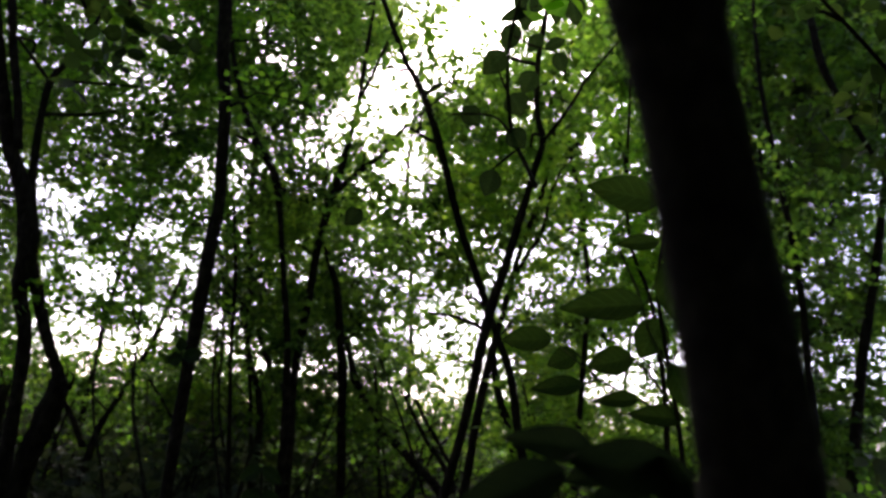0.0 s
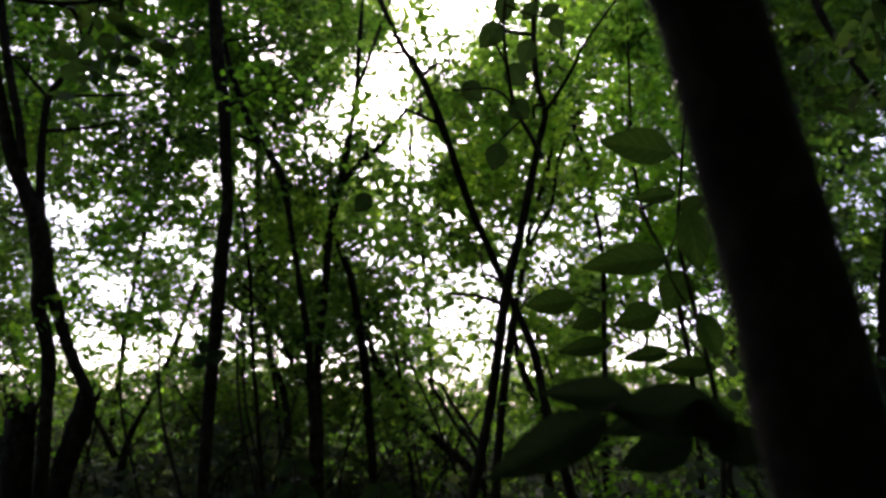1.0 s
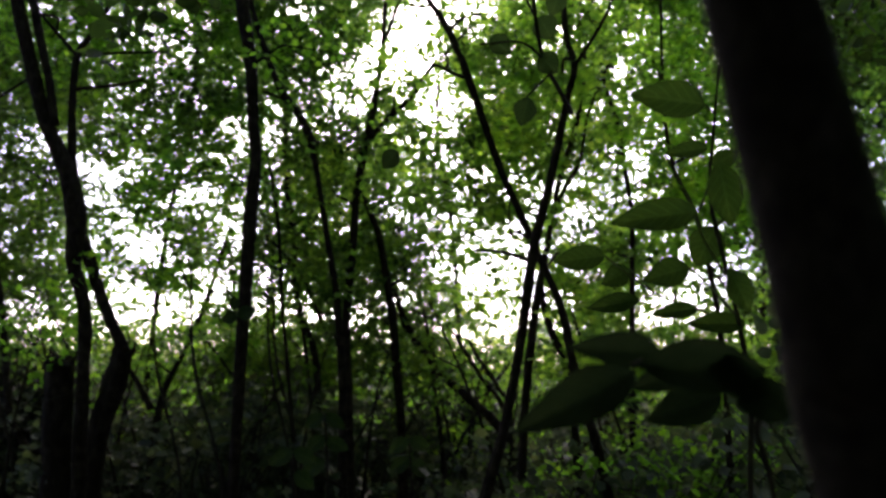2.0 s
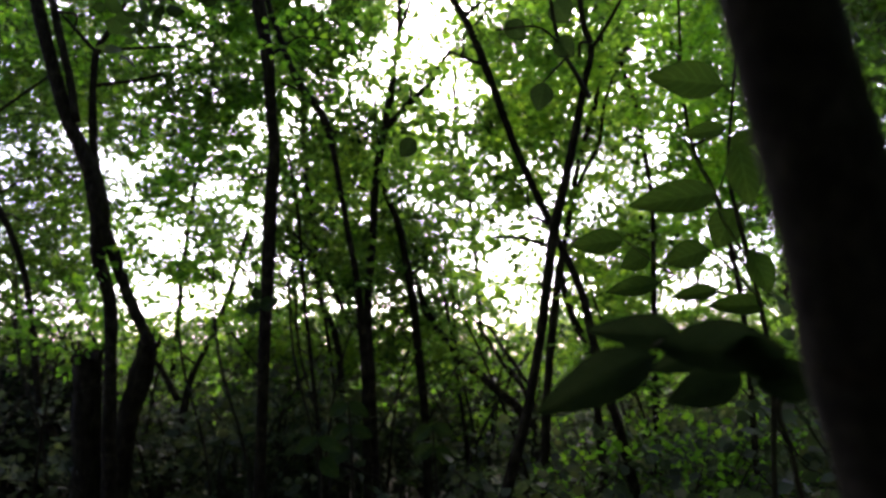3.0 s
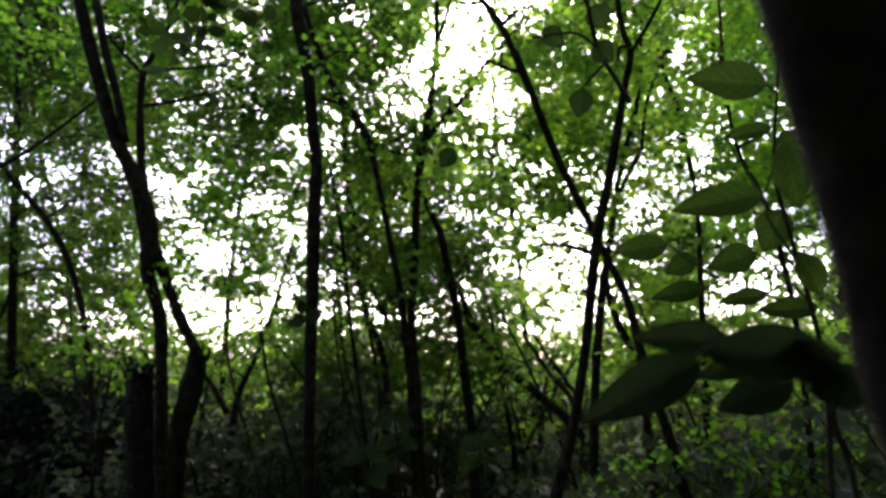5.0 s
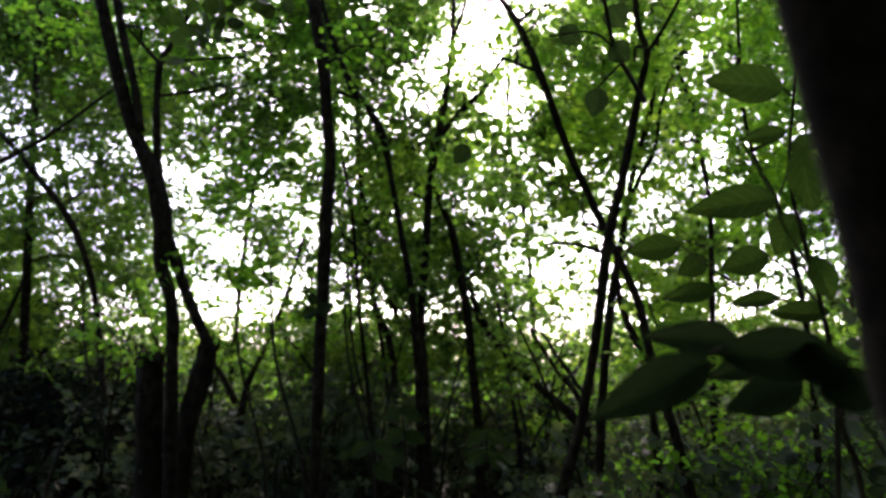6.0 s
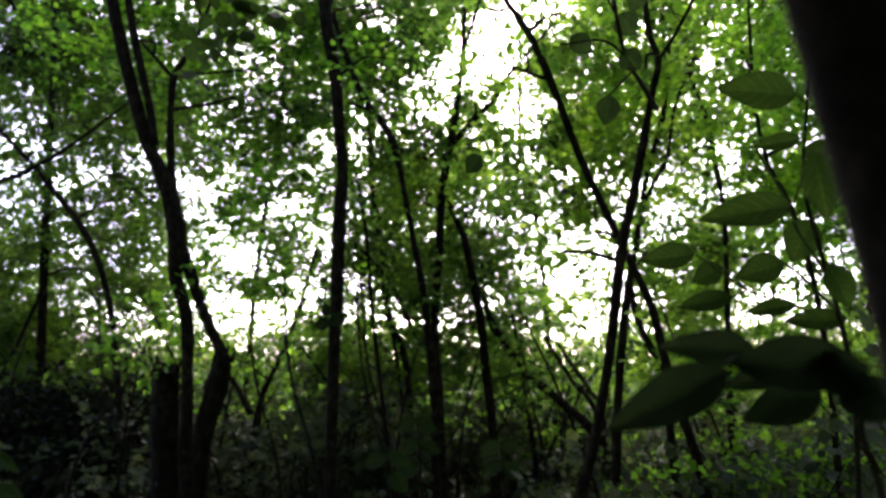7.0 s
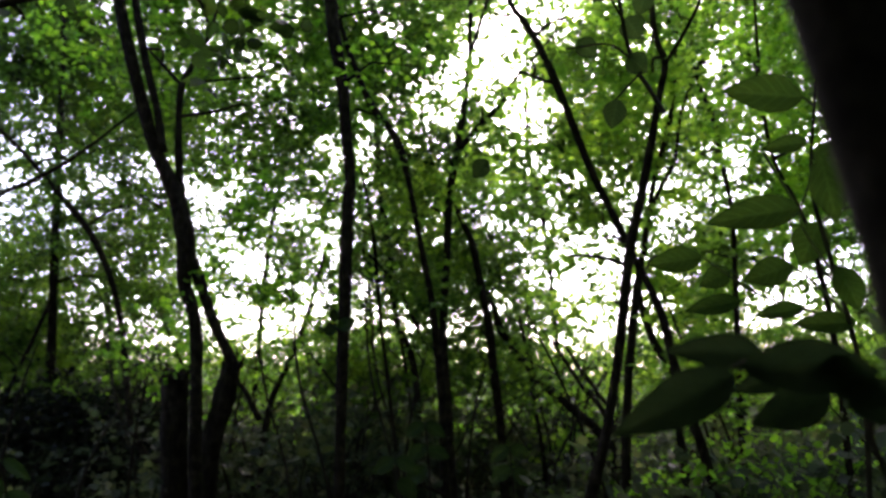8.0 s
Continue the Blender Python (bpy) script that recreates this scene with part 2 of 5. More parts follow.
# openings between the crowns: where each crosses the upright plane 7 m ahead (x, z), half its width and height
GAPS = [(0.52, 4.61, 0.24, 0.3), (-0.07, 3.88, 0.24, 0.15), (-1.1, 3.55, 0.23, 0.13), (-2.27, 3.09, 0.23, 0.15), (-3.04, 3.36, 0.15, 0.11),
        (-2.61, 1.84, 0.21, 0.13), (-1.48, 2.98, 0.2, 0.13), (0.51, 1.84, 0.1, 0.09), (-1.82, 2.41, 0.26, 0.15), (-1.67, 1.89, 0.22, 0.1), (1.38, 1.89, 0.2, 0.15), (0.75, 3.93, 0.16, 0.16),
        (1.43, 2.67, 0.15, 0.15), (2.11, 2.88, 0.21, 0.18), (2.77, 3.41, 0.18, 0.15), (2.92, 2.1, 0.23, 0.1), (-0.51, 4.69, 0.13, 0.08), (-4.0, 2.88, 0.15, 0.2),
        (0.39, 2.77, 0.15, 0.13), (3.75, 2.4, 0.22, 0.36), (-1.12, 2.2, 0.21, 0.12), (1.18, 3.2, 0.15, 0.11)]


def in_canopy(p):
    """Which leaves are kept: few grow in the openings between the crowns, whose edges are ragged."""
    y = np.maximum(p[:, 1], 0.5)
    x, z = p[:, 0] * 7 / y, (p[:, 2] - 1.5) * 7 / y + 1.5
    bend = 0.07 * np.sin(5.1 * x + 3.3 * z) + 0.06 * np.sin(9.7 * z - 6.1 * x)
    kept = np.ones(len(p), bool)
    for gx, gz, rx, rz in GAPS:
        d = np.hypot((x + bend - gx) / rx, (z + bend - gz) / rz)
        kept &= rng.random(len(p)) > np.clip(1.2 - d, 0, 0.62)
    return kept | (p[:, 1] < 1.0)


def tree(label, stems, boughs, leaf=0.07, mat=None, group="woodland trees", sides=9, fullness=1.75):
    """A tree: tapered stems through (x, y, z, radius), limbs out to each bough (x, y, z, leaves), twigs and leaves."""
    base = stems[0][0]
    root = tagged(new("tree"), label, "tree", group)
    root.location = (base[0], base[1], 0.0)
    shift = np.array([base[0], base[1], 0.0])
    bearers = []
    for i, s in enumerate(stems):
        pts = np.array(s)
        pts[:, :3] -= shift
        v, f = tube(pts, sides, 5, 0.05, seed=i + int(abs(base[0]) * 100))
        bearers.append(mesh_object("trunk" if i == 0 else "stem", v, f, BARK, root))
    if not boughs:
        # bare thicket stems carry a few short side twigs
        line = glide(np.array(stems[0]) - (*shift, 0), 5)
        r = np.random.default_rng(int(abs(base[0]) * 1000))
        for k in np.linspace(len(line) * 0.45, len(line) - 2, 5).astype(int):
            p, w = line[k][:3], line[k][3]
            way = np.array((r.choice((-1, 1)) * r.uniform(0.5, 1), r.normal() * 0.5, r.uniform(0.3, 0.9)))
            v, f = tube([(*p, w * 0.45), (*(p + way * 0.1), w * 0.35), (*(p + way * 0.24 + (0, 0, 0.03)), 0.0012)], 5, 4, 0.06, seed=int(k))
            mesh_object("side_twig", v, f, TWIG, root)
        return root
    lines = [glide(s, 3)[:, :3] - shift for s in stems]
    anchors, bearer = np.vstack(lines), np.concatenate([np.full(len(l), i) for i, l in enumerate(lines)])
    high = anchors[:, 2] > 1.2
    if high.any():
        anchors, bearer = anchors[high], bearer[high]
    wide = np.full(len(anchors), 0.02)
    todo = [np.array(b[:3]) - shift for b in boughs]
    while todo:
        best = None
        for i, c in enumerate(todo):
            d = np.linalg.norm(anchors - c, axis=1) + 0.8 * np.maximum(0, anchors[:, 2] - c[2] + 0.05)
            j = int(d.argmin())
            if best is None or d[j] < best[0]:
                best = (d[j], i, j)
        _, i, j = best
        c, a = todo.pop(i), anchors[j]
        thick = min(0.011, wide[j] * 0.75)
        mid = (a + c) / 2 + rng.normal(size=3) * 0.06 * np.linalg.norm(c - a) + (0, 0, 0.06 * np.linalg.norm(c - a))
        v, f = tube([(*a, thick), (*mid, thick * 0.8), (*c, thick * 0.55)], 5, 4, 0.08, seed=i)
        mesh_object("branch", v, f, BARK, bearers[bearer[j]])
        new_pts = glide([a, mid, c], 3)[2:]
        anchors = np.vstack([anchors, new_pts])
        wide = np.r_[wide, np.full(len(new_pts), thick * 0.8)]
        bearer = np.r_[bearer, np.full(len(new_pts), bearer[j])]
    lines, at, head, face, size = [], [], [], [], []
    # the boughs at the height of the lower crowns are the fullest
    for x, y, z, n in boughs:
        r = 0.5 if leaf > 0.1 else min(0.06 + 0.029 * max(y, 1.5), 0.5)
        tw, p, h, n_, s = sprays(np.array((x, y, z)) - shift, r * 0.88, leaf, n * fullness * (1.1 if 0.03 < (z - 1.5) / max(y, 1.0) < 0.3 else 1.0), 11, 0.8)
        lines.append(tw), at.append(p), head.append(h), face.append(n_), size.append(s)
    tagged(twig_mesh("twig_growth", lines, 0.0022, TWIG, root), kind="stuff")
    at, head, face, size = np.vstack(at), np.vstack(head), np.vstack(face), np.concatenate(size)
    kept = in_canopy(at + shift)
    crown = leaves_mesh("crown", at[kept], head[kept], face[kept], size[kept], mat or LEAF, root, "backlit green leaves", base[1] > 7.7 or base[1] < 2)
    tagged(crown, kind="stuff")
    return root


def ground_height(x, y):
    return 0.10 * math.sin(x * 0.35 + 1) * math.cos(y * 0.28) + 0.05 * math.sin(x * 1.3 + y * 0.9)


# ---- ground ----
def ground():
    ticks = [-400, -150, -70, -40, -28, *np.arange(-20, 20.1, 0.5), 28, 40, 70, 150, 400]
    verts = [(x, y, ground_height(x, y) if max(abs(x), abs(y)) < 60 else 0.0) for y in ticks for x in ticks]
    n = len(ticks)
    faces = [(j * n + i, j * n + i + 1, (j + 1) * n + i + 1, (j + 1) * n + i) for j in range(n - 1) for i in range(n - 1)]
    ob = mesh_object("ground", verts, faces, SOIL)
    tagged(ob, "woodland floor of brown leaf litter and moss", "ground", kind="structure")


ground()

# ---- the leaning trunk close to the camera ----
near = tagged(new("tree"), "dark smooth-barked young trunk leaning close by", "tree", "woodland trees")
near.location = (0.744, 0.527, 0)
v_, f_ = tube([(0.744, 0.527, -0.150, 0.0520), (0.518, 0.487, 0.744, 0.0440), (0.324, 0.467, 1.444, 0.0386), (0.303, 0.455, 1.508, 0.0376), (0.281, 0.443, 1.578, 0.0355), (0.269, 0.437, 1.614, 0.0348), (0.256, 0.431, 1.651, 0.0338), (0.233, 0.419, 1.718, 0.0317), (0.214, 0.410, 1.769, 0.0327), (0.205, 0.406, 1.794, 0.0365), (0.200, 0.403, 1.814, 0.0372), (0.190, 0.397, 1.848, 0.0352), (0.175, 0.388, 1.898, 0.0345), (-0.048, 0.252, 2.654, 0.0340), (-0.439, 0.014, 4.177, 0.0280), (-0.942, -0.292, 6.478, 0.0120)], 28, 10, 0.012, seed=5)
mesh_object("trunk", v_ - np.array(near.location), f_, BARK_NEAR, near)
# crown overhead is out of view, added to shade the near leaves
over = np.random.default_rng(77)
lines_, at_, head_, face_, size_ = [], [], [], [], []
top_ = np.array((-0.44, 0.01, 4.18))
for k_ in range(34):
    c_ = np.array((over.uniform(-2.4, 2.4), over.uniform(-2.2, 2.4), over.uniform(4.0, 6.8)))
    v_, f_ = tube([(*top_, 0.012), (*((top_ + c_) / 2 + over.normal(size=3) * 0.15 + (0, 0, 0.25)), 0.009), (*c_, 0.004)], 6, 5, 0.06, seed=k_)
    mesh_object("branch", v_ - np.array(near.location), f_, BARK, near)
    tw_, p_, h_, n_, s_ = sprays(c_ - np.array(near.location), 0.6, 0.1, 520)
    lines_.append(tw_), at_.append(p_), head_.append(h_), face_.append(n_), size_.append(s_)
tagged(twig_mesh("twig_growth", lines_, 0.0022, TWIG, near), kind="stuff")
tagged(leaves_mesh("crown", np.vstack(at_), np.vstack(head_), np.vstack(face_), np.concatenate(size_), LEAF, near), kind="stuff")

# ---- trees ahead ----
# the highest boughs are out of view, added to dim light from above
tree('slender forked woodland tree leaning above two broken stumps', [
    [(-1.61, 5.20, -0.15, 0.055), (-1.60, 5.20, 0.63, 0.048), (-1.60, 5.14, 0.99, 0.044), (-1.59, 5.07, 1.42, 0.041), (-1.60, 5.01, 1.82, 0.041), (-1.67, 4.97, 2.07, 0.044), (-1.66, 4.94, 2.29, 0.060), (-1.72, 4.89, 2.61, 0.054), (-1.86, 4.84, 2.93, 0.044), (-1.97, 4.77, 3.33, 0.041), (-2.08, 4.70, 3.80, 0.038), (-2.18, 4.60, 4.41, 0.022), (-2.31, 4.50, 5.06, 0.013)],
    [(-1.79, 4.81, 2.89, 0.025), (-1.84, 4.77, 3.18, 0.025), (-1.90, 4.73, 3.43, 0.025), (-1.96, 4.68, 3.75, 0.025), (-2.01, 4.61, 4.14, 0.019), (-2.10, 4.51, 4.79, 0.009)],
    [(-1.69, 4.96, 2.48, 0.032), (-1.72, 4.91, 2.80, 0.026), (-1.72, 4.85, 3.13, 0.022), (-1.70, 4.82, 3.35, 0.022), (-1.62, 4.80, 3.49, 0.016), (-1.52, 4.77, 3.68, 0.013), (-1.43, 4.72, 3.97, 0.010)],
    [(-1.66, 4.82, 3.36, 0.011), (-1.41, 4.81, 3.38, 0.008), (-1.16, 4.81, 3.40, 0.005)],
    [(-1.71, 4.85, 3.14, 0.013), (-1.47, 4.85, 3.18, 0.010), (-1.30, 4.84, 3.23, 0.005)],
    [(-1.70, 4.82, 3.34, 0.013), (-1.84, 4.80, 3.49, 0.010), (-1.97, 4.78, 3.63, 0.005)],
    [(-1.37, 5.11, 1.55, 0.038), (-1.43, 5.09, 1.68, 0.035), (-1.51, 5.06, 1.86, 0.035), (-1.59, 5.02, 2.09, 0.038), (-1.65, 5.00, 2.24, 0.042)],
], [
    (-2.89, 5.54, 4.78, 236), (-2.33, 5.62, 4.74, 275), (-2.30, 5.54, 5.32, 264), (-1.63, 5.69, 4.88, 290),
    (-1.43, 5.17, 5.01, 256), (-2.59, 5.66, 4.88, 443), (-2.32, 5.76, 4.98, 399), (-1.94, 5.83, 5.05, 480),
    (-1.56, 5.61, 4.91, 464), (-2.90, 5.75, 4.19, 217), (-2.53, 5.57, 4.56, 362), (-2.08, 5.19, 4.31, 295),
    (-1.78, 5.28, 4.41, 290), (-1.55, 5.53, 4.41, 366), (-2.49, 5.52, 4.09, 259), (-2.13, 5.63, 4.11, 301),
    (-1.98, 5.86, 4.34, 532), (-1.59, 5.76, 4.30, 365), (-2.48, 5.44, 3.72, 391), (-2.09, 5.42, 3.67, 300),
    (-1.83, 5.78, 3.89, 321), (-1.83, 5.89, 1.54, 108), (-2.63, 5.23, 4.95, 245), (-1.61, 4.68, 4.37, 186),
    (-2.72, 4.73, 5.60, 281), (-2.75, 4.63, 6.50, 285),
], 0.047, fullness=1.08)
pole_tree = tree('straight slim dark-barked tree standing alone in undergrowth', [
    [(-0.69, 5.19, -0.15, 0.045), (-0.67, 5.19, 0.69, 0.039), (-0.65, 5.06, 1.53, 0.039), (-0.63, 4.97, 2.07, 0.043), (-0.62, 4.92, 2.43, 0.043), (-0.60, 4.87, 2.72, 0.036), (-0.62, 4.83, 2.97, 0.036), (-0.65, 4.77, 3.33, 0.039), (-0.71, 4.72, 3.69, 0.043), (-0.74, 4.66, 4.01, 0.043), (-0.82, 4.58, 4.52, 0.032), (-0.87, 4.50, 5.06, 0.021)],
], [
    (-0.24, 4.52, 3.36, 60), (-0.44, 4.51, 3.37, 55), (-0.09, 4.54, 3.33, 35),
    (-0.99, 5.51, 4.75, 302), (-1.06, 5.28, 4.34, 311), (-0.77, 5.65, 4.57, 329), (-0.94, 5.58, 3.81, 297),
    (-1.40, 5.20, 3.66, 299), (-0.96, 5.71, 3.46, 290), (-0.80, 5.96, 3.94, 329), (-0.77, 5.84, 3.31, 202),
    (-1.20, 5.83, 3.10, 275), (-0.87, 5.99, 3.14, 174), (-1.31, 5.28, 2.72, 258), (-1.16, 5.58, 2.67, 137),
    (-0.73, 5.29, 2.68, 131), (-1.61, 6.07, 2.45, 156), (-1.81, 5.70, 2.10, 96), (-1.36, 5.19, 2.04, 105),
    (-1.15, 5.57, 2.07, 204), (-0.73, 5.73, 2.02, 150), (-2.05, 5.50, 1.73, 189), (-1.48, 5.84, 1.78, 80),
    (-1.29, 6.35, 1.81, 171), (-1.36, 4.98, 4.78, 219), (-0.72, 5.43, 5.06, 267), (-1.97, 4.26, 5.33, 230),
], 0.047, fullness=1.55)
tree('thin tree with a bent trunk among thickets', [
    [(0.05, 5.81, -0.15, 0.041), (0.02, 5.81, 0.61, 0.036), (-0.01, 5.70, 1.33, 0.032), (-0.05, 5.63, 1.74, 0.028), (-0.09, 5.58, 2.06, 0.025), (-0.17, 5.52, 2.46, 0.021), (-0.24, 5.46, 2.82, 0.021), (-0.30, 5.42, 3.07, 0.028), (-0.38, 5.40, 3.23, 0.028), (-0.51, 5.37, 3.39, 0.025), (-0.65, 5.32, 3.71, 0.021), (-0.75, 5.27, 4.03, 0.018), (-0.91, 5.15, 4.76, 0.011)],
], [
    (-0.75, 5.25, 4.99, 249), (-1.23, 5.90, 5.14, 372), (-0.92, 6.23, 5.32, 288), (-0.79, 5.96, 4.36, 511),
    (-0.37, 5.51, 4.16, 290), (-0.44, 6.61, 4.24, 552), (-2.08, 6.28, 3.67, 316), (-1.63, 6.37, 3.69, 331),
    (-1.07, 5.51, 3.36, 256), (-0.49, 6.57, 3.81, 405), (-1.98, 6.21, 3.26, 231), (-1.55, 6.15, 3.27, 311),
    (-0.39, 6.07, 3.13, 247), (-0.08, 5.72, 3.18, 440), (-0.20, 6.30, 2.48, 370), (-0.12, 5.92, 2.11, 386),
    (-0.05, 6.80, 1.75, 246), (-1.71, 5.20, 6.18, 343), (-2.00, 4.68, 6.51, 290), (-1.53, 4.67, 6.54, 291),
], 0.046, LEAF_DIMMED)
tree('slender tree forking into two upper limbs', [
    [(0.10, 6.12, -0.15, 0.049), (0.07, 6.12, 0.56, 0.043), (0.03, 6.00, 1.32, 0.036), (0.00, 5.93, 1.75, 0.033), (0.03, 5.83, 2.38, 0.030), (0.05, 5.77, 2.81, 0.030), (0.11, 5.71, 3.19, 0.030), (0.17, 5.65, 3.57, 0.023), (0.20, 5.59, 3.91, 0.017), (0.21, 5.54, 4.21, 0.017), (0.22, 5.48, 4.64, 0.013), (0.23, 5.36, 5.36, 0.010)],
    [(0.12, 5.71, 3.17, 0.026), (0.28, 5.68, 3.35, 0.023), (0.46, 5.65, 3.53, 0.017), (0.52, 5.63, 3.66, 0.013), (0.67, 5.60, 3.83, 0.006)],
    [(0.19, 5.60, 3.83, 0.017), (0.26, 5.57, 4.04, 0.013), (0.34, 5.53, 4.30, 0.013), (0.50, 5.45, 4.81, 0.006)],
], [
    (0.24, 5.26, 3.41, 70), (0.31, 5.61, 5.35, 269), (0.74, 6.09, 5.63, 121), (0.21, 6.69, 5.61, 424), (0.77, 6.52, 5.55, 278),
    (-0.04, 5.87, 4.71, 279), (0.37, 6.78, 5.07, 586), (1.03, 6.16, 4.78, 15), (-0.06, 6.88, 4.68, 419),
    (1.07, 5.97, 4.35, 113), (0.27, 6.22, 3.59, 269), (0.58, 6.13, 3.61, 101), (0.24, 6.86, 3.37, 413),
    (-0.18, 6.03, 2.83, 424), (0.35, 5.69, 3.63, 85), (0.41, 5.72, 3.42, 50), (-0.14, 5.15, 6.29, 339),
    (0.58, 4.56, 5.71, 266), (-0.88, 5.33, 7.31, 380), (-0.09, 4.80, 6.81, 309), (0.51, 4.92, 6.69, 320),
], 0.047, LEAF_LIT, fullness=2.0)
tree('thin tree with leaning stem behind a forked one', [
    [(0.54, 6.43, -0.15, 0.045), (0.50, 6.43, 0.51, 0.039), (0.46, 6.34, 1.09, 0.035), (0.41, 6.28, 1.49, 0.035), (0.37, 6.22, 1.85, 0.035), (0.30, 6.17, 2.21, 0.031), (0.23, 6.12, 2.52, 0.028), (0.11, 6.07, 2.79, 0.020), (0.06, 6.02, 3.10, 0.016), (0.03, 5.97, 3.46, 0.008)],
], [
    (-0.11, 6.27, 4.11, 380), (-0.11, 7.24, 3.92, 200), (0.22, 6.91, 2.99, 486), (0.68, 6.86, 3.01, 398),
    (0.30, 7.34, 2.59, 842), (0.62, 7.10, 2.61, 456), (0.30, 7.03, 2.23, 555), (0.60, 6.35, 2.22, 244),
    (0.32, 6.92, 1.84, 433), (0.73, 7.20, 1.84, 578), (0.68, 6.45, 1.45, 382),
], 0.046, LEAF_DIMMED)
tree('slim pole leaning across another, bark dark brown', [
    [(1.64, 4.12, -0.15, 0.031), (1.38, 4.05, 0.85, 0.027), (1.31, 4.01, 1.10, 0.025), (1.24, 3.98, 1.30, 0.025), (1.16, 3.94, 1.55, 0.023), (1.10, 3.90, 1.78, 0.021), (1.03, 3.88, 1.94, 0.019), (0.96, 3.86, 2.07, 0.019), (0.91, 3.84, 2.17, 0.019), (0.81, 3.81, 2.37, 0.019), (0.73, 3.78, 2.53, 0.019), (0.64, 3.75, 2.76, 0.019), (0.57, 3.72, 2.93, 0.021), (0.51, 3.70, 3.07, 0.019), (0.43, 3.68, 3.21, 0.017), (0.34, 3.66, 3.33, 0.014), (0.24, 3.63, 3.52, 0.013), (0.05, 3.57, 3.88, 0.009), (-0.24, 3.48, 4.47, 0.004)],
    [(0.57, 3.72, 2.93, 0.010), (0.50, 3.72, 2.95, 0.009), (0.42, 3.71, 2.98, 0.006), (0.33, 3.71, 3.02, 0.004)],
], [
    (-0.03, 4.12, 4.25, 186), (-0.14, 4.79, 4.38, 261), (0.43, 4.10, 3.68, 65), (0.49, 4.17, 3.52, 30),
    (0.46, 3.92, 3.09, 22), (0.75, 4.35, 3.28, 219), (0.93, 4.34, 3.33, 273), (0.68, 4.04, 2.89, 144),
    (0.99, 4.34, 2.95, 248), (0.49, 4.49, 2.76, 132), (0.74, 4.25, 2.72, 114), (1.02, 4.38, 2.75, 184),
    (0.64, 4.11, 2.45, 87), (0.90, 4.22, 2.46, 117), (0.86, 4.06, 2.20, 63), (0.85, 4.96, 2.00, 89),
    (1.37, 4.86, 2.03, 256), (1.42, 4.47, 1.48, 329), (0.47, 3.76, 3.04, 16), (0.35, 3.77, 2.95, 12),
    (0.26, 3.71, 3.30, 10), (0.63, 3.72, 3.28, 3), (-0.00, 3.71, 4.36, 168), (-0.59, 3.21, 4.41, 131),
], 0.047, LEAF_LIT, fullness=2.0)
cross_tree = tree('dark pole crossing a leaning stem, forked at the top', [
    [(0.42, 3.84, -0.15, 0.033), (0.68, 3.74, 0.90, 0.029), (0.74, 3.70, 1.13, 0.025), (0.78, 3.67, 1.34, 0.023), (0.82, 3.63, 1.60, 0.023), (0.85, 3.58, 1.91, 0.025), (0.88, 3.55, 2.12, 0.023), (0.92, 3.52, 2.30, 0.021), (0.96, 3.49, 2.51, 0.020), (1.00, 3.45, 2.74, 0.016), (1.03, 3.42, 2.91, 0.016), (0.99, 3.40, 3.02, 0.014), (0.97, 3.38, 3.15, 0.014), (0.96, 3.35, 3.36, 0.014), (0.99, 3.29, 3.72, 0.011), (1.04, 3.20, 4.29, 0.005)],
    [(1.02, 3.42, 2.90, 0.011), (1.10, 3.40, 3.02, 0.009), (1.18, 3.38, 3.17, 0.009), (1.22, 3.37, 3.26, 0.007), (1.43, 3.32, 3.57, 0.004)],
], [
    (1.08, 3.72, 4.00, 45), (1.46, 3.51, 3.83, 131), (2.06, 4.18, 4.38, 238), (0.78, 3.51, 3.37, 14),
    (1.18, 4.00, 3.64, 101), (1.45, 4.02, 3.65, 191), (1.02, 4.41, 3.59, 191), (1.08, 3.75, 3.26, 129),
    (1.30, 3.74, 3.26, 82), (1.07, 3.76, 2.99, 224), (1.33, 4.77, 3.10, 220), (1.18, 4.31, 2.65, 144),
    (0.61, 3.75, 2.06, 57), (0.84, 3.79, 1.84, 17),
     (1.18, 2.89, 3.68, 102), (1.68, 3.12, 3.78, 117), (0.87, 3.55, 4.66, 159),
    (1.20, 2.94, 4.10, 109), (1.85, 3.31, 4.43, 138), (0.74, 3.23, 5.07, 140), (1.46, 3.47, 5.36, 162),
], 0.047, LEAF_LIT, fullness=2.0)
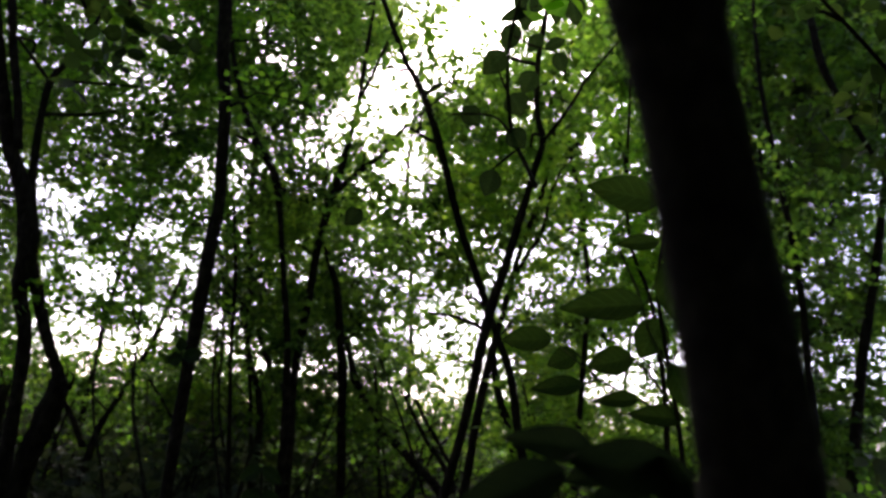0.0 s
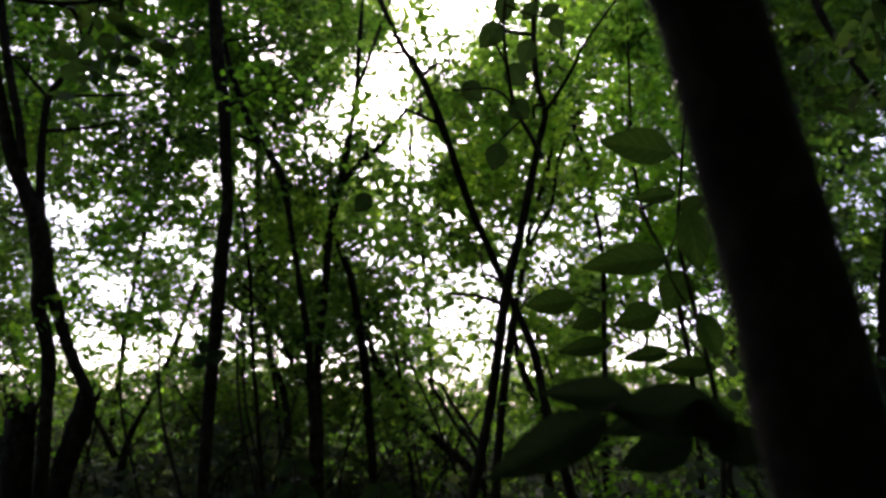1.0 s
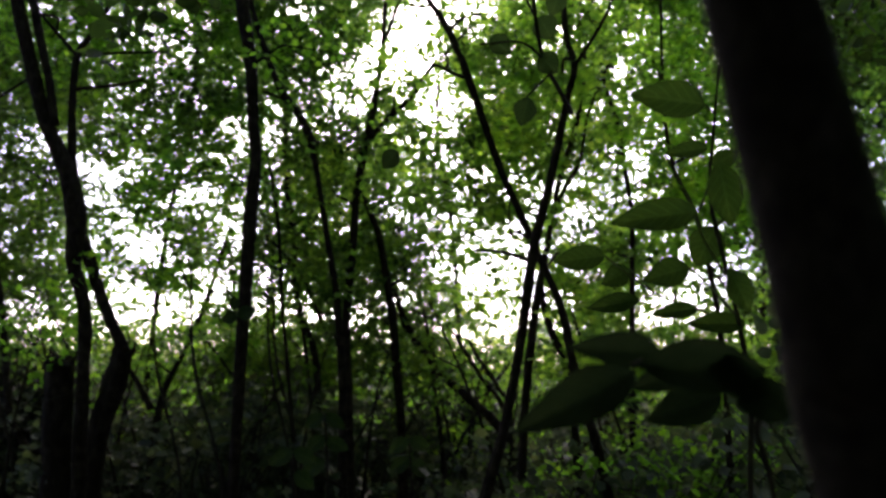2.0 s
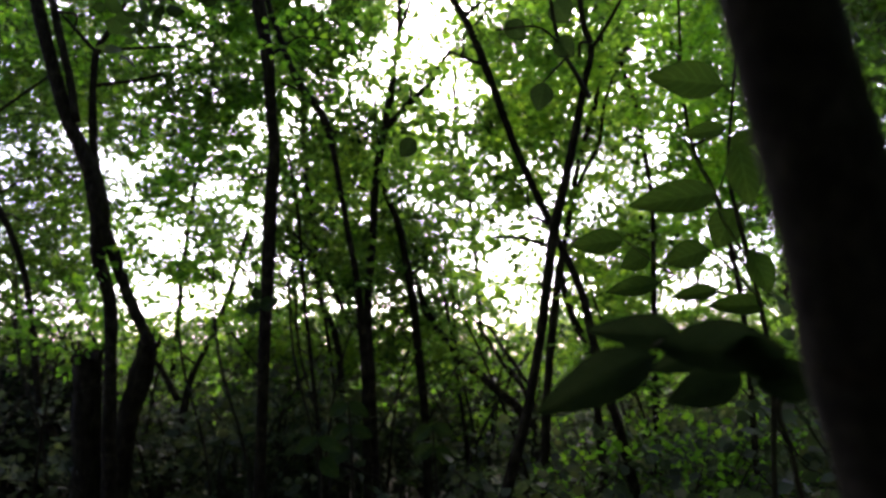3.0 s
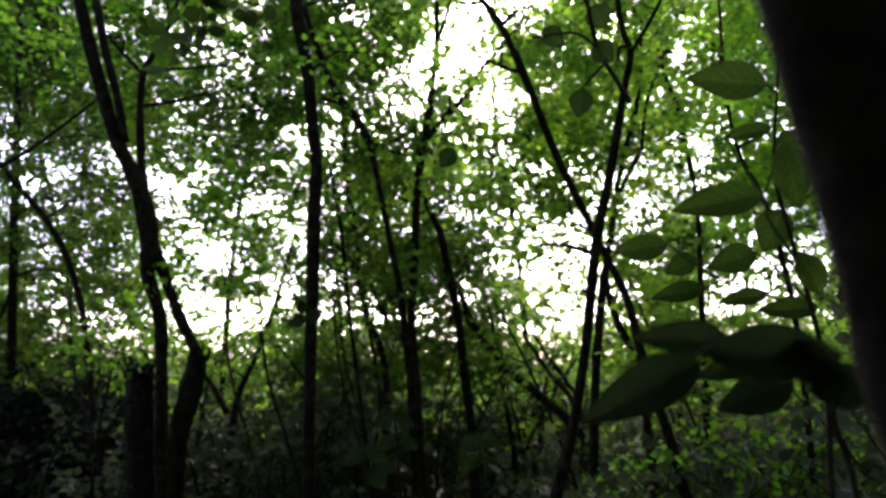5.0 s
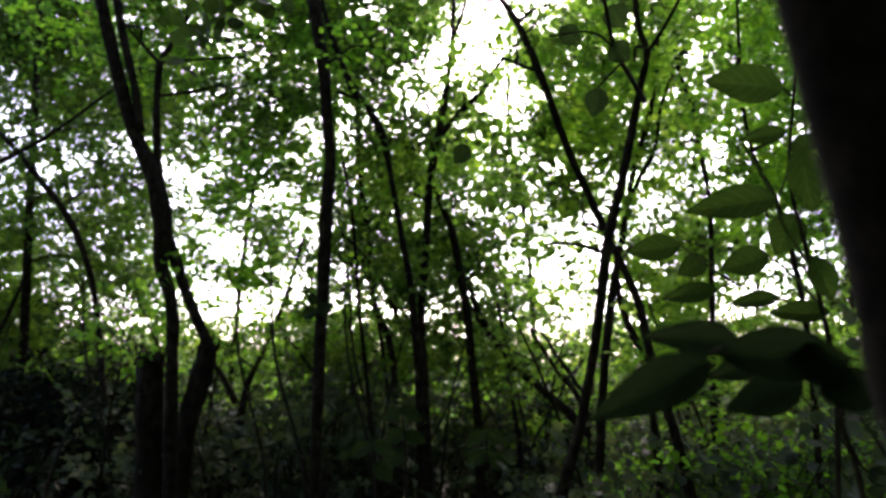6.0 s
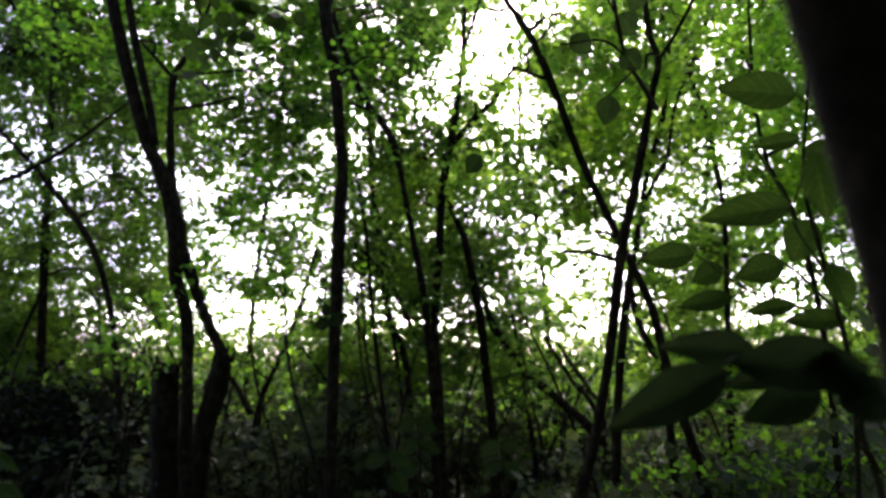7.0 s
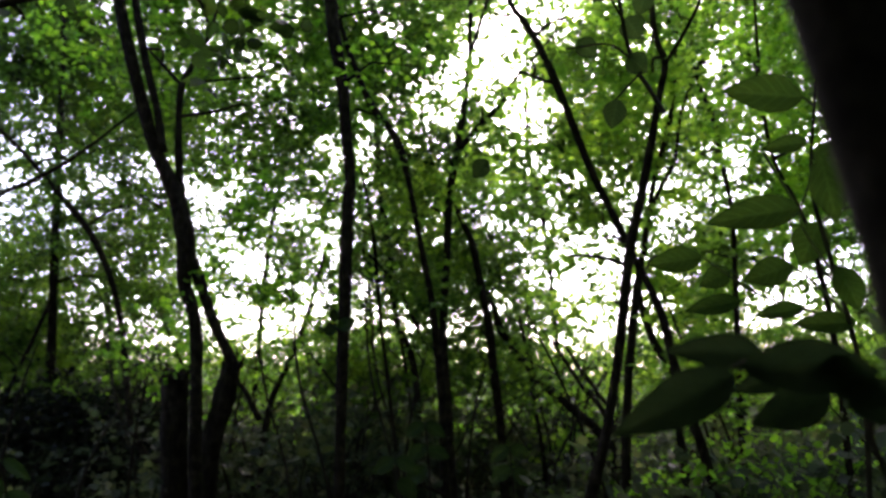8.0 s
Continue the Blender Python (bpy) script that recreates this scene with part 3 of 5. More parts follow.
tree('pair of thin hazel stems growing side by side', [
    [(1.03, 4.54, -0.15, 0.032), (1.04, 4.54, 0.96, 0.028), (1.05, 4.48, 1.37, 0.025), (1.07, 4.43, 1.68, 0.025), (1.10, 4.39, 1.94, 0.025), (1.14, 4.35, 2.19, 0.017), (1.17, 4.31, 2.41, 0.014), (1.21, 4.28, 2.63, 0.014), (1.28, 4.24, 2.86, 0.017), (1.31, 4.20, 3.11, 0.011), (1.33, 4.14, 3.49, 0.008), (1.37, 4.07, 3.90, 0.006)],
    [(1.18, 4.31, 2.41, 0.011), (1.24, 4.29, 2.54, 0.011), (1.32, 4.27, 2.70, 0.011), (1.35, 4.22, 2.95, 0.008), (1.46, 4.18, 3.24, 0.006)],
    [(1.46, 4.66, -0.15, 0.030), (1.41, 4.66, 0.85, 0.026), (1.36, 4.60, 1.24, 0.023), (1.30, 4.55, 1.53, 0.023), (1.23, 4.53, 1.66, 0.023), (1.17, 4.51, 1.82, 0.020), (1.13, 4.48, 2.00, 0.017)],
], [
    (1.95, 5.35, 4.74, 309), (1.65, 4.89, 3.56, 229), (1.50, 5.42, 2.62, 74), (1.70, 5.12, 2.56, 82),
    (1.50, 5.16, 2.27, 137),
], 0.046, LEAF_DIMMED)
tree('bent stem curving up from beside a stump', [
    [(-2.13, 6.71, -0.15, 0.037), (-2.29, 6.71, 0.67, 0.032), (-2.48, 6.69, 0.79, 0.030), (-2.62, 6.65, 1.07, 0.027), (-2.67, 6.57, 1.59, 0.027), (-2.74, 6.49, 2.10, 0.024), (-2.91, 6.41, 2.57, 0.027), (-3.19, 6.35, 2.94, 0.024), (-3.43, 6.31, 3.22, 0.021), (-3.67, 6.27, 3.46, 0.015), (-4.00, 6.23, 3.74, 0.009)],
], [
    (-4.64, 7.08, 6.23, 688), (-4.12, 6.43, 5.38, 305), (-4.14, 6.46, 4.63, 343), (-4.19, 6.70, 4.17, 521),
    (-4.22, 6.89, 3.79, 485), (-3.83, 6.86, 3.82, 325), (-2.65, 6.98, 3.93, 898), (-4.36, 6.96, 3.39, 153),
    (-3.88, 6.94, 3.44, 128), (-3.31, 6.64, 3.33, 353), (-3.30, 7.54, 3.55, 456), (-2.62, 6.76, 3.49, 265),
    (-3.99, 6.50, 3.00, 165), (-4.25, 7.59, 3.15, 98), (-3.40, 6.78, 3.05, 275), (-3.19, 7.53, 3.19, 958),
    (-2.68, 6.98, 3.03, 358), (-2.20, 6.85, 2.97, 184), (-3.10, 7.16, 2.65, 234), (-2.95, 7.77, 2.75, 743),
    (-2.10, 6.70, 2.64, 232), (-3.31, 7.85, 1.84, 387), (-2.93, 7.09, 1.58, 266), (-4.22, 5.84, 6.02, 417),
], 0.046, LEAF_DIMMED, fullness=1.4)
tree('thin straight tree among dense foliage', [
    [(-3.83, 7.68, -0.15, 0.055), (-3.82, 7.68, 0.95, 0.048), (-3.79, 7.56, 1.71, 0.043), (-3.77, 7.46, 2.35, 0.038), (-3.74, 7.34, 3.11, 0.038), (-3.71, 7.24, 3.76, 0.033), (-3.67, 7.08, 4.73, 0.024), (-3.63, 6.90, 5.86, 0.014)],
    [(-4.42, 7.58, -0.15, 0.027), (-4.28, 7.58, 0.96, 0.023), (-4.12, 7.51, 1.38, 0.019), (-3.91, 7.44, 1.81, 0.019), (-3.72, 7.38, 2.24, 0.019)],
], [
    (-3.82, 7.15, 6.27, 912), (-4.20, 7.25, 5.85, 1145), (-3.71, 7.07, 5.73, 1062), (-5.01, 7.68, 5.64, 1015),
    (-4.15, 7.88, 5.69, 948), (-4.12, 7.33, 4.95, 749), (-4.37, 8.31, 5.31, 1332), (-4.69, 8.21, 4.84, 1447),
    (-3.72, 7.46, 4.59, 1239), (-4.06, 8.21, 4.37, 874), (-3.74, 8.38, 4.39, 1488), (-4.75, 7.89, 2.70, 1203),
    (-4.09, 7.56, 2.67, 790), (-3.81, 7.85, 2.65, 623), (-4.93, 8.37, 2.23, 1065), (-4.87, 8.78, 2.43, 793),
    (-4.16, 8.74, 2.35, 723), (-3.37, 8.09, 2.40, 827), (-3.01, 8.46, 2.30, 958), (-4.56, 7.67, 1.82, 1228),
    (-4.52, 8.56, 1.93, 996), (-4.09, 8.31, 1.90, 875), (-5.28, 8.91, 1.56, 625), (-4.40, 8.27, 1.57, 878),
    (-3.80, 7.97, 1.46, 693), (-4.92, 6.74, 7.42, 980), (-4.67, 6.23, 8.32, 519),
], 0.047, LEAF_DIMMED, fullness=1.5)
tree('thin stem arching diagonally over brushwood', [
    [(1.77, 6.81, -0.15, 0.056), (1.57, 6.81, 0.68, 0.049), (1.33, 6.76, 0.99, 0.043), (1.14, 6.74, 1.16, 0.038), (0.85, 6.70, 1.40, 0.038), (0.61, 6.65, 1.68, 0.033), (0.49, 6.62, 1.87, 0.027), (0.37, 6.57, 2.20, 0.017)],
], [
], 0.047)
tree('arching thin bare stem in brushwood', [
    [(1.48, 6.38, -0.15, 0.030), (1.38, 6.38, 0.87, 0.026), (1.27, 6.32, 1.20, 0.021), (1.13, 6.30, 1.36, 0.018), (0.98, 6.26, 1.58, 0.016), (0.86, 6.24, 1.76, 0.010)],
], [
], 0.047)
tree('thin bare stem leaning in brushwood', [
    [(1.41, 6.14, -0.15, 0.023), (1.32, 6.14, 1.06, 0.019), (1.21, 6.10, 1.32, 0.017), (1.05, 6.07, 1.54, 0.014), (0.94, 6.04, 1.71, 0.010)],
], [
], 0.047)
tree('thin upright bare stem in brushwood', [
    [(0.98, 7.12, -0.15, 0.026), (0.91, 7.12, 0.65, 0.023), (0.82, 7.03, 1.19, 0.019), (0.76, 6.97, 1.59, 0.017), (0.68, 6.91, 1.99, 0.012)],
], [
], 0.047)
tree('slender bare stem rising through undergrowth', [
    [(-0.18, 7.20, -0.15, 0.020), (-0.25, 7.20, 0.79, 0.018), (-0.33, 7.09, 1.49, 0.016), (-0.43, 7.01, 2.00, 0.013), (-0.56, 6.94, 2.45, 0.009)],
    [(-0.52, 7.17, -0.15, 0.015), (-0.73, 7.17, 0.99, 0.013), (-0.99, 7.10, 1.39, 0.011), (-1.30, 7.04, 1.79, 0.009)],
], [
], 0.047)
tree('thin crooked bare stem beside a stump', [
    [(-0.28, 6.01, -0.15, 0.021), (-0.33, 6.01, 0.66, 0.018), (-0.40, 5.90, 1.33, 0.015), (-0.47, 5.81, 1.91, 0.013), (-0.52, 5.71, 2.50, 0.011), (-0.61, 5.64, 3.00, 0.007)],
], [
], 0.047)
tree('long thin branch slanting out of foliage', [
    [(-3.89, 6.19, -0.15, 0.039), (-3.82, 6.19, 0.80, 0.034), (-3.73, 6.01, 1.92, 0.027), (-3.52, 5.88, 2.75, 0.019), (-3.17, 5.84, 2.96, 0.017), (-2.90, 5.82, 3.11, 0.015), (-2.60, 5.79, 3.33, 0.011), (-2.28, 5.75, 3.57, 0.008)],
], [
], 0.047)
tree('young tree forked low into a wide vee', [
    [(-1.57, 6.85, -0.15, 0.048), (-1.55, 6.85, 0.45, 0.042), (-1.52, 6.77, 0.92, 0.038), (-1.46, 6.72, 1.25, 0.025), (-1.31, 6.67, 1.59, 0.021), (-1.15, 6.60, 1.99, 0.021), (-1.01, 6.53, 2.49, 0.013)],
    [(-1.56, 6.75, 1.09, 0.029), (-1.70, 6.71, 1.35, 0.021), (-1.87, 6.67, 1.59, 0.013)],
], [
], 0.047)
tree('slim dark trunk in a crowded clump of trees', [
    [(-0.20, 7.78, -0.15, 0.044), (-0.21, 7.78, 0.30, 0.038), (-0.27, 7.59, 1.49, 0.033), (-0.46, 7.51, 2.03, 0.033), (-0.51, 7.42, 2.62, 0.033), (-0.61, 7.31, 3.27, 0.029), (-0.65, 7.20, 3.97, 0.029), (-0.71, 6.93, 5.70, 0.014)],
    [(0.03, 7.07, 1.59, 0.022), (-0.20, 7.03, 1.84, 0.022), (-0.43, 6.96, 2.30, 0.018), (-0.73, 6.91, 2.60, 0.013)],
], [
    (-0.64, 7.34, 6.43, 673), (-0.65, 7.52, 6.07, 769), (-0.55, 7.95, 5.86, 1456), (-0.68, 7.98, 3.27, 1032),
    (-1.45, 7.89, 2.70, 490), (-1.03, 7.97, 2.74, 726), (-0.62, 8.61, 2.95, 1145), (-0.61, 7.76, 2.33, 624),
    (-2.49, 7.98, 1.79, 302), (-1.17, 8.24, 1.79, 471), (-0.58, 8.89, 1.86, 917), (-3.23, 8.98, 1.45, 963),
    (-2.24, 8.98, 1.47, 846), (-1.55, 8.70, 1.50, 936), (-0.99, 7.91, 1.43, 931), (-0.67, 8.06, 1.49, 689),
    (-0.10, 8.35, 1.53, 853), (0.39, 8.58, 1.53, 975),
], 0.046, LEAF_DIMMED)
tree('young tree with bright leafy crown', [
    [(2.06, 5.40, -0.15, 0.030), (2.03, 5.40, 0.67, 0.026), (1.99, 5.29, 1.34, 0.023), (1.96, 5.17, 2.09, 0.020), (1.94, 5.10, 2.54, 0.016), (1.88, 5.05, 2.84, 0.016), (1.81, 5.00, 3.18, 0.016), (1.69, 4.95, 3.52, 0.013), (1.52, 4.79, 4.53, 0.010)],
], [
    (3.35, 5.00, 3.64, 70), (3.45, 5.05, 3.30, 90), (3.55, 5.00, 2.95, 80),
    (2.17, 5.98, 5.59, 289), (1.70, 5.54, 4.91, 86), (2.22, 6.19, 3.71, 391), (1.86, 5.53, 3.06, 217),
    (2.17, 5.51, 2.98, 74), (2.47, 6.28, 2.91, 359), (1.89, 5.65, 2.41, 256), (2.20, 5.75, 2.39, 296),
    (2.11, 6.52, 2.18, 343), (2.33, 5.98, 2.03, 177), (2.03, 6.18, 1.81, 473), (2.37, 6.14, 1.77, 192),
    (2.85, 6.52, 1.75, 187), (2.84, 5.65, 1.76, 171), (2.37, 5.95, 1.57, 298), (3.04, 6.66, 1.44, 302),
    (3.34, 6.55, 1.47, 342), (3.02, 5.42, 1.47, 232), (2.16, 4.06, 5.82, 219),
], 0.047, LEAF_LIT, fullness=2.0)
tree('thin-stemmed young tree behind broad near leaves', [
    [(2.27, 4.36, -0.15, 0.025), (2.22, 4.36, 0.83, 0.021), (2.16, 4.27, 1.37, 0.019), (2.10, 4.21, 1.80, 0.016), (2.01, 4.15, 2.16, 0.013), (1.92, 4.11, 2.40, 0.011), (1.79, 4.07, 2.64, 0.011), (1.72, 4.01, 3.04, 0.008), (1.67, 3.89, 3.79, 0.005)],
], [
    (1.94, 4.62, 4.28, 319), (2.22, 4.59, 4.30, 237), (1.91, 4.71, 4.08, 296), (2.24, 4.73, 4.02, 277),
    (2.14, 5.09, 3.90, 142), (2.17, 4.61, 3.68, 193), (1.76, 4.17, 3.23, 106), (2.22, 4.72, 3.39, 228),
    (1.75, 4.19, 2.89, 95), (2.01, 4.37, 2.94, 170), (2.28, 4.41, 3.02, 164), (2.01, 4.23, 2.74, 124),
    (2.30, 4.40, 2.71, 183), (2.09, 4.64, 2.55, 150), (2.63, 5.13, 2.59, 148), (2.44, 4.25, 2.48, 205),
    (2.05, 4.44, 2.25, 76), (2.87, 5.44, 2.43, 117), (3.05, 5.37, 2.35, 189), (2.46, 5.43, 2.04, 64),
    (2.45, 4.80, 2.04, 56),
], 0.047, fullness=2.0)
tree('overhanging leafy branch tree in deep shade', [
    [(-2.45, 3.22, -0.15, 0.045), (-2.43, 3.22, 1.01, 0.039), (-2.40, 3.12, 1.63, 0.035), (-2.36, 3.01, 2.30, 0.031), (-2.20, 2.88, 3.10, 0.024), (-1.91, 2.81, 3.55, 0.010)],
    [(-2.22, 2.94, 2.75, 0.020), (-1.86, 2.91, 2.92, 0.018), (-1.46, 2.90, 3.01, 0.014), (-1.03, 2.90, 2.99, 0.008), (-0.69, 2.89, 3.06, 0.004)],
], [
    (-1.67, 2.91, 2.89, 20), (-1.02, 3.17, 3.00, 17), (-0.81, 2.93, 2.99, 20), (-1.52, 3.07, 3.24, 33),
    (-0.94, 2.84, 3.07, 28), (-0.66, 3.15, 3.31, 27),
], 0.08, LEAF_SHADED, fullness=1.0)
tree('leafy bough of a slim tree reaching in from aside', [
    [(2.85, 2.70, -0.15, 0.030), (2.75, 2.62, 1.50, 0.026), (2.55, 2.50, 2.40, 0.018), (2.15, 2.42, 2.95, 0.010), (1.75, 2.40, 3.30, 0.006)],
], [
    (1.88, 2.23, 2.92, 24), (1.94, 2.31, 2.71, 26), (1.82, 2.45, 3.24, 24), (2.10, 2.40, 2.95, 30), (2.30, 2.55, 2.60, 30),
], 0.075, LEAF_SHADED, fullness=1.0)
tree('leafy woodland tree in deep green shade', [
    [(4.18, 5.81, -0.15, 0.049), (4.15, 5.81, 0.61, 0.043), (4.11, 5.66, 1.53, 0.036), (3.98, 5.56, 2.22, 0.031), (3.82, 5.44, 2.94, 0.027), (3.58, 5.33, 3.67, 0.024), (3.33, 5.21, 4.40, 0.019), (3.17, 5.09, 5.16, 0.012)],
    [(4.47, 5.29, 3.91, 0.019), (4.15, 5.23, 4.27, 0.024), (3.86, 5.17, 4.64, 0.031), (3.70, 5.11, 5.04, 0.031)],
], [
    (3.29, 5.88, 5.48, 567), (3.83, 6.11, 5.58, 825), (4.38, 6.37, 5.84, 889), (4.08, 5.39, 5.13, 655),
    (4.73, 5.86, 5.43, 867), (4.36, 6.37, 5.32, 558), (4.71, 6.28, 5.39, 580), (4.50, 5.56, 4.79, 561),
    (3.54, 6.45, 4.95, 570), (4.19, 6.25, 4.81, 416), (4.47, 6.02, 4.83, 373), (4.88, 6.25, 4.81, 528),
    (3.77, 5.75, 4.26, 327), (4.70, 6.43, 4.54, 448), (4.62, 5.81, 4.25, 362), (5.32, 6.31, 4.53, 389),
    (3.82, 5.78, 3.78, 330), (4.22, 5.88, 3.84, 288), (4.84, 5.73, 3.91, 371), (3.42, 5.74, 3.14, 272),
    (4.00, 5.68, 3.13, 183), (2.94, 4.58, 4.89, 255), (4.23, 5.29, 5.63, 343), (3.34, 5.10, 5.93, 327),
], 0.07, LEAF_DIMMED, fullness=0.5)
tree('tall dark-barked tree at a wood edge', [
    [(5.13, 6.64, -0.15, 0.071), (5.11, 6.64, 0.48, 0.063), (5.07, 6.36, 2.23, 0.048), (5.14, 6.18, 3.38, 0.041), (5.16, 6.00, 4.53, 0.027), (5.25, 5.82, 5.69, 0.020)],
], [
    (5.24, 6.02, 5.59, 831), (5.99, 6.98, 5.82, 1249), (5.36, 6.32, 4.85, 362), (5.64, 7.33, 4.39, 410),
    (4.97, 6.42, 3.61, 252), (5.80, 7.05, 3.84, 459), (5.58, 7.36, 3.57, 367), (6.18, 7.49, 3.52, 1377),
    (4.90, 6.46, 2.91, 291), (6.33, 7.63, 3.17, 1348), (5.61, 7.55, 2.64, 213), (5.65, 6.94, 2.57, 516),
    (4.76, 6.50, 2.16, 327), (5.59, 7.05, 2.18, 607), (5.56, 7.60, 1.81, 829), (5.99, 7.58, 1.72, 709),
    (4.73, 7.79, 1.59, 756), (5.28, 7.85, 1.48, 1026), (4.80, 6.60, 1.60, 331), (6.00, 7.60, 1.58, 855),
    (4.46, 5.45, 6.22, 373), (3.39, 5.02, 7.08, 338),
], 0.07, LEAF_DIMMED, fullness=0.42)
tree('slim tree with drooping foliage', [
    [(5.02, 7.47, -0.15, 0.054), (5.02, 7.47, 0.35, 0.046), (4.99, 7.24, 1.80, 0.039), (4.81, 7.08, 2.84, 0.031), (4.49, 6.93, 3.77, 0.024), (4.23, 6.70, 5.22, 0.015)],
], [
    (3.70, 6.78, 5.72, 660), (4.14, 6.77, 5.62, 863), (4.17, 6.83, 5.18, 516), (4.31, 7.82, 5.25, 1197),
    (4.51, 7.37, 4.91, 1259), (3.98, 7.47, 4.63, 935), (4.62, 7.63, 4.60, 1110), (4.27, 7.41, 3.97, 992),
    (5.08, 7.68, 4.04, 1279), (5.14, 7.14, 3.88, 852), (5.03, 7.88, 3.67, 1042), (4.99, 7.78, 3.15, 964),
    (5.32, 7.56, 3.09, 555), (5.09, 8.04, 2.69, 770), (5.62, 8.18, 2.84, 353), (4.57, 7.98, 2.29, 789),
    (4.60, 7.32, 2.23, 457), (5.53, 7.96, 2.22, 872), (4.38, 7.62, 1.82, 588), (4.81, 7.82, 1.76, 996),
    (5.89, 8.63, 1.91, 1406), (5.27, 6.35, 8.33, 537),
], 0.07, LEAF_DIMMED, fullness=0.42)
tree('slim woodland tree in a crowded thicket', [
    [(-5.29, 8.81, -0.15, 0.028), (-5.29, 8.81, 0.87, 0.025), (-5.30, 8.48, 2.91, 0.019), (-5.32, 8.31, 4.03, 0.016), (-5.58, 8.04, 5.70, 0.013), (-5.67, 7.75, 7.56, 0.008)],
], [
    (-5.39, 8.46, 6.73, 2415), (-5.74, 8.91, 5.85, 2969), (-4.36, 7.85, 4.74, 3520), (-5.44, 8.75, 4.41, 3565),
    (-5.08, 8.48, 3.43, 1277), (-5.10, 9.15, 3.00, 3088), (-5.79, 9.69, 2.32, 3789), (-5.32, 9.74, 1.87, 3417),
    (-5.56, 9.58, 1.62, 1920), (-5.28, 7.37, 7.01, 1010), (-5.49, 8.16, 8.66, 1283),
], 0.05, LEAF_SHADED, fullness=0.85)
tree('thin tree with a dense leafy crown', [
    [(-3.72, 9.42, -0.15, 0.035), (-3.82, 9.42, 0.83, 0.030), (-4.08, 9.08, 3.01, 0.025), (-4.34, 8.89, 4.20, 0.022), (-4.42, 8.60, 5.99, 0.014), (-4.45, 8.29, 7.98, 0.009)],
], [
    (-5.45, 9.42, 7.68, 4126), (-4.07, 8.71, 7.31, 3997), (-4.61, 8.55, 6.72, 4138), (-3.61, 8.75, 6.79, 4192),
    (-5.67, 9.67, 6.62, 3686), (-3.80, 8.44, 6.21, 3801), (-4.09, 8.20, 5.43, 3460), (-3.44, 8.78, 5.63, 3348),
    (-4.39, 9.82, 5.52, 5801), (-4.78, 9.72, 4.71, 3231), (-3.40, 9.08, 4.57, 6895), (-5.10, 9.29, 4.12, 1044),
    (-4.08, 9.30, 4.22, 1851), (-4.98, 10.13, 3.59, 2771), (-3.19, 8.62, 3.32, 2485), (-3.85, 9.12, 2.96, 1727),
    (-5.11, 10.17, 2.63, 2612), (-3.84, 10.23, 2.50, 3731), (-4.06, 9.45, 1.92, 1491), (-4.30, 9.18, 1.65, 2458),
    (-3.69, 10.03, 1.55, 3198), (-4.77, 8.74, 8.37, 1436), (-3.28, 7.55, 7.43, 1071), (-4.36, 8.24, 9.05, 1323),
], 0.05, LEAF_SHADED, fullness=0.85)
tree('slender dark tree with small leaves', [
    [(-2.21, 8.81, -0.15, 0.037), (-2.13, 8.81, 0.87, 0.032), (-1.93, 8.48, 2.91, 0.027), (-1.73, 8.31, 4.03, 0.024), (-1.67, 8.04, 5.70, 0.013), (-1.65, 7.75, 7.56, 0.008)],
], [
    (-2.72, 8.38, 7.18, 3803), (-1.60, 7.81, 6.77, 3703), (-2.29, 9.03, 6.85, 5450), (-3.15, 9.14, 6.43, 3945),
    (-1.66, 8.71, 6.20, 3850), (-2.32, 8.89, 5.66, 3937), (-3.03, 9.15, 5.21, 3641), (-1.65, 8.63, 4.87, 3991),
    (-2.22, 8.33, 4.35, 2573), (-3.01, 9.42, 4.14, 2426), (-1.66, 8.36, 3.90, 2591), (-2.08, 8.61, 3.26, 3097),
    (-3.05, 9.52, 2.89, 2114), (-1.74, 8.88, 2.82, 1646), (-1.99, 8.41, 2.39, 1262), (-2.69, 8.41, 1.86, 893),
    (-1.69, 9.66, 1.78, 1790), (-2.48, 9.90, 1.39, 2724), (-1.73, 7.02, 7.05, 927), (-2.63, 7.94, 8.61, 1221),
    (-1.60, 6.82, 7.78, 907),
], 0.05, LEAF_DIMMED, fullness=0.85)
tree('slim woodland tree in a crowded thicket', [
    [(-0.62, 8.19, -0.15, 0.026), (-0.68, 8.19, 0.91, 0.023), (-0.80, 7.89, 2.81, 0.018), (-0.93, 7.73, 3.85, 0.015), (-0.86, 7.48, 5.41, 0.012), (-0.84, 7.21, 7.13, 0.008)],
], [
    (-1.18, 8.21, 6.55, 2282), (-1.10, 7.28, 4.84, 3459), (-0.71, 8.24, 4.84, 3895), (-1.18, 7.55, 4.06, 2018),
    (-0.59, 8.84, 3.95, 2383), (-1.10, 7.40, 3.20, 1172), (-0.47, 7.61, 2.63, 2362), (-1.11, 7.68, 2.19, 1227),
    (-1.04, 8.45, 1.65, 2842), (-0.82, 7.25, 7.19, 986), (-0.14, 7.10, 7.78, 973),
], 0.05, LEAF_DIMMED, fullness=0.85)
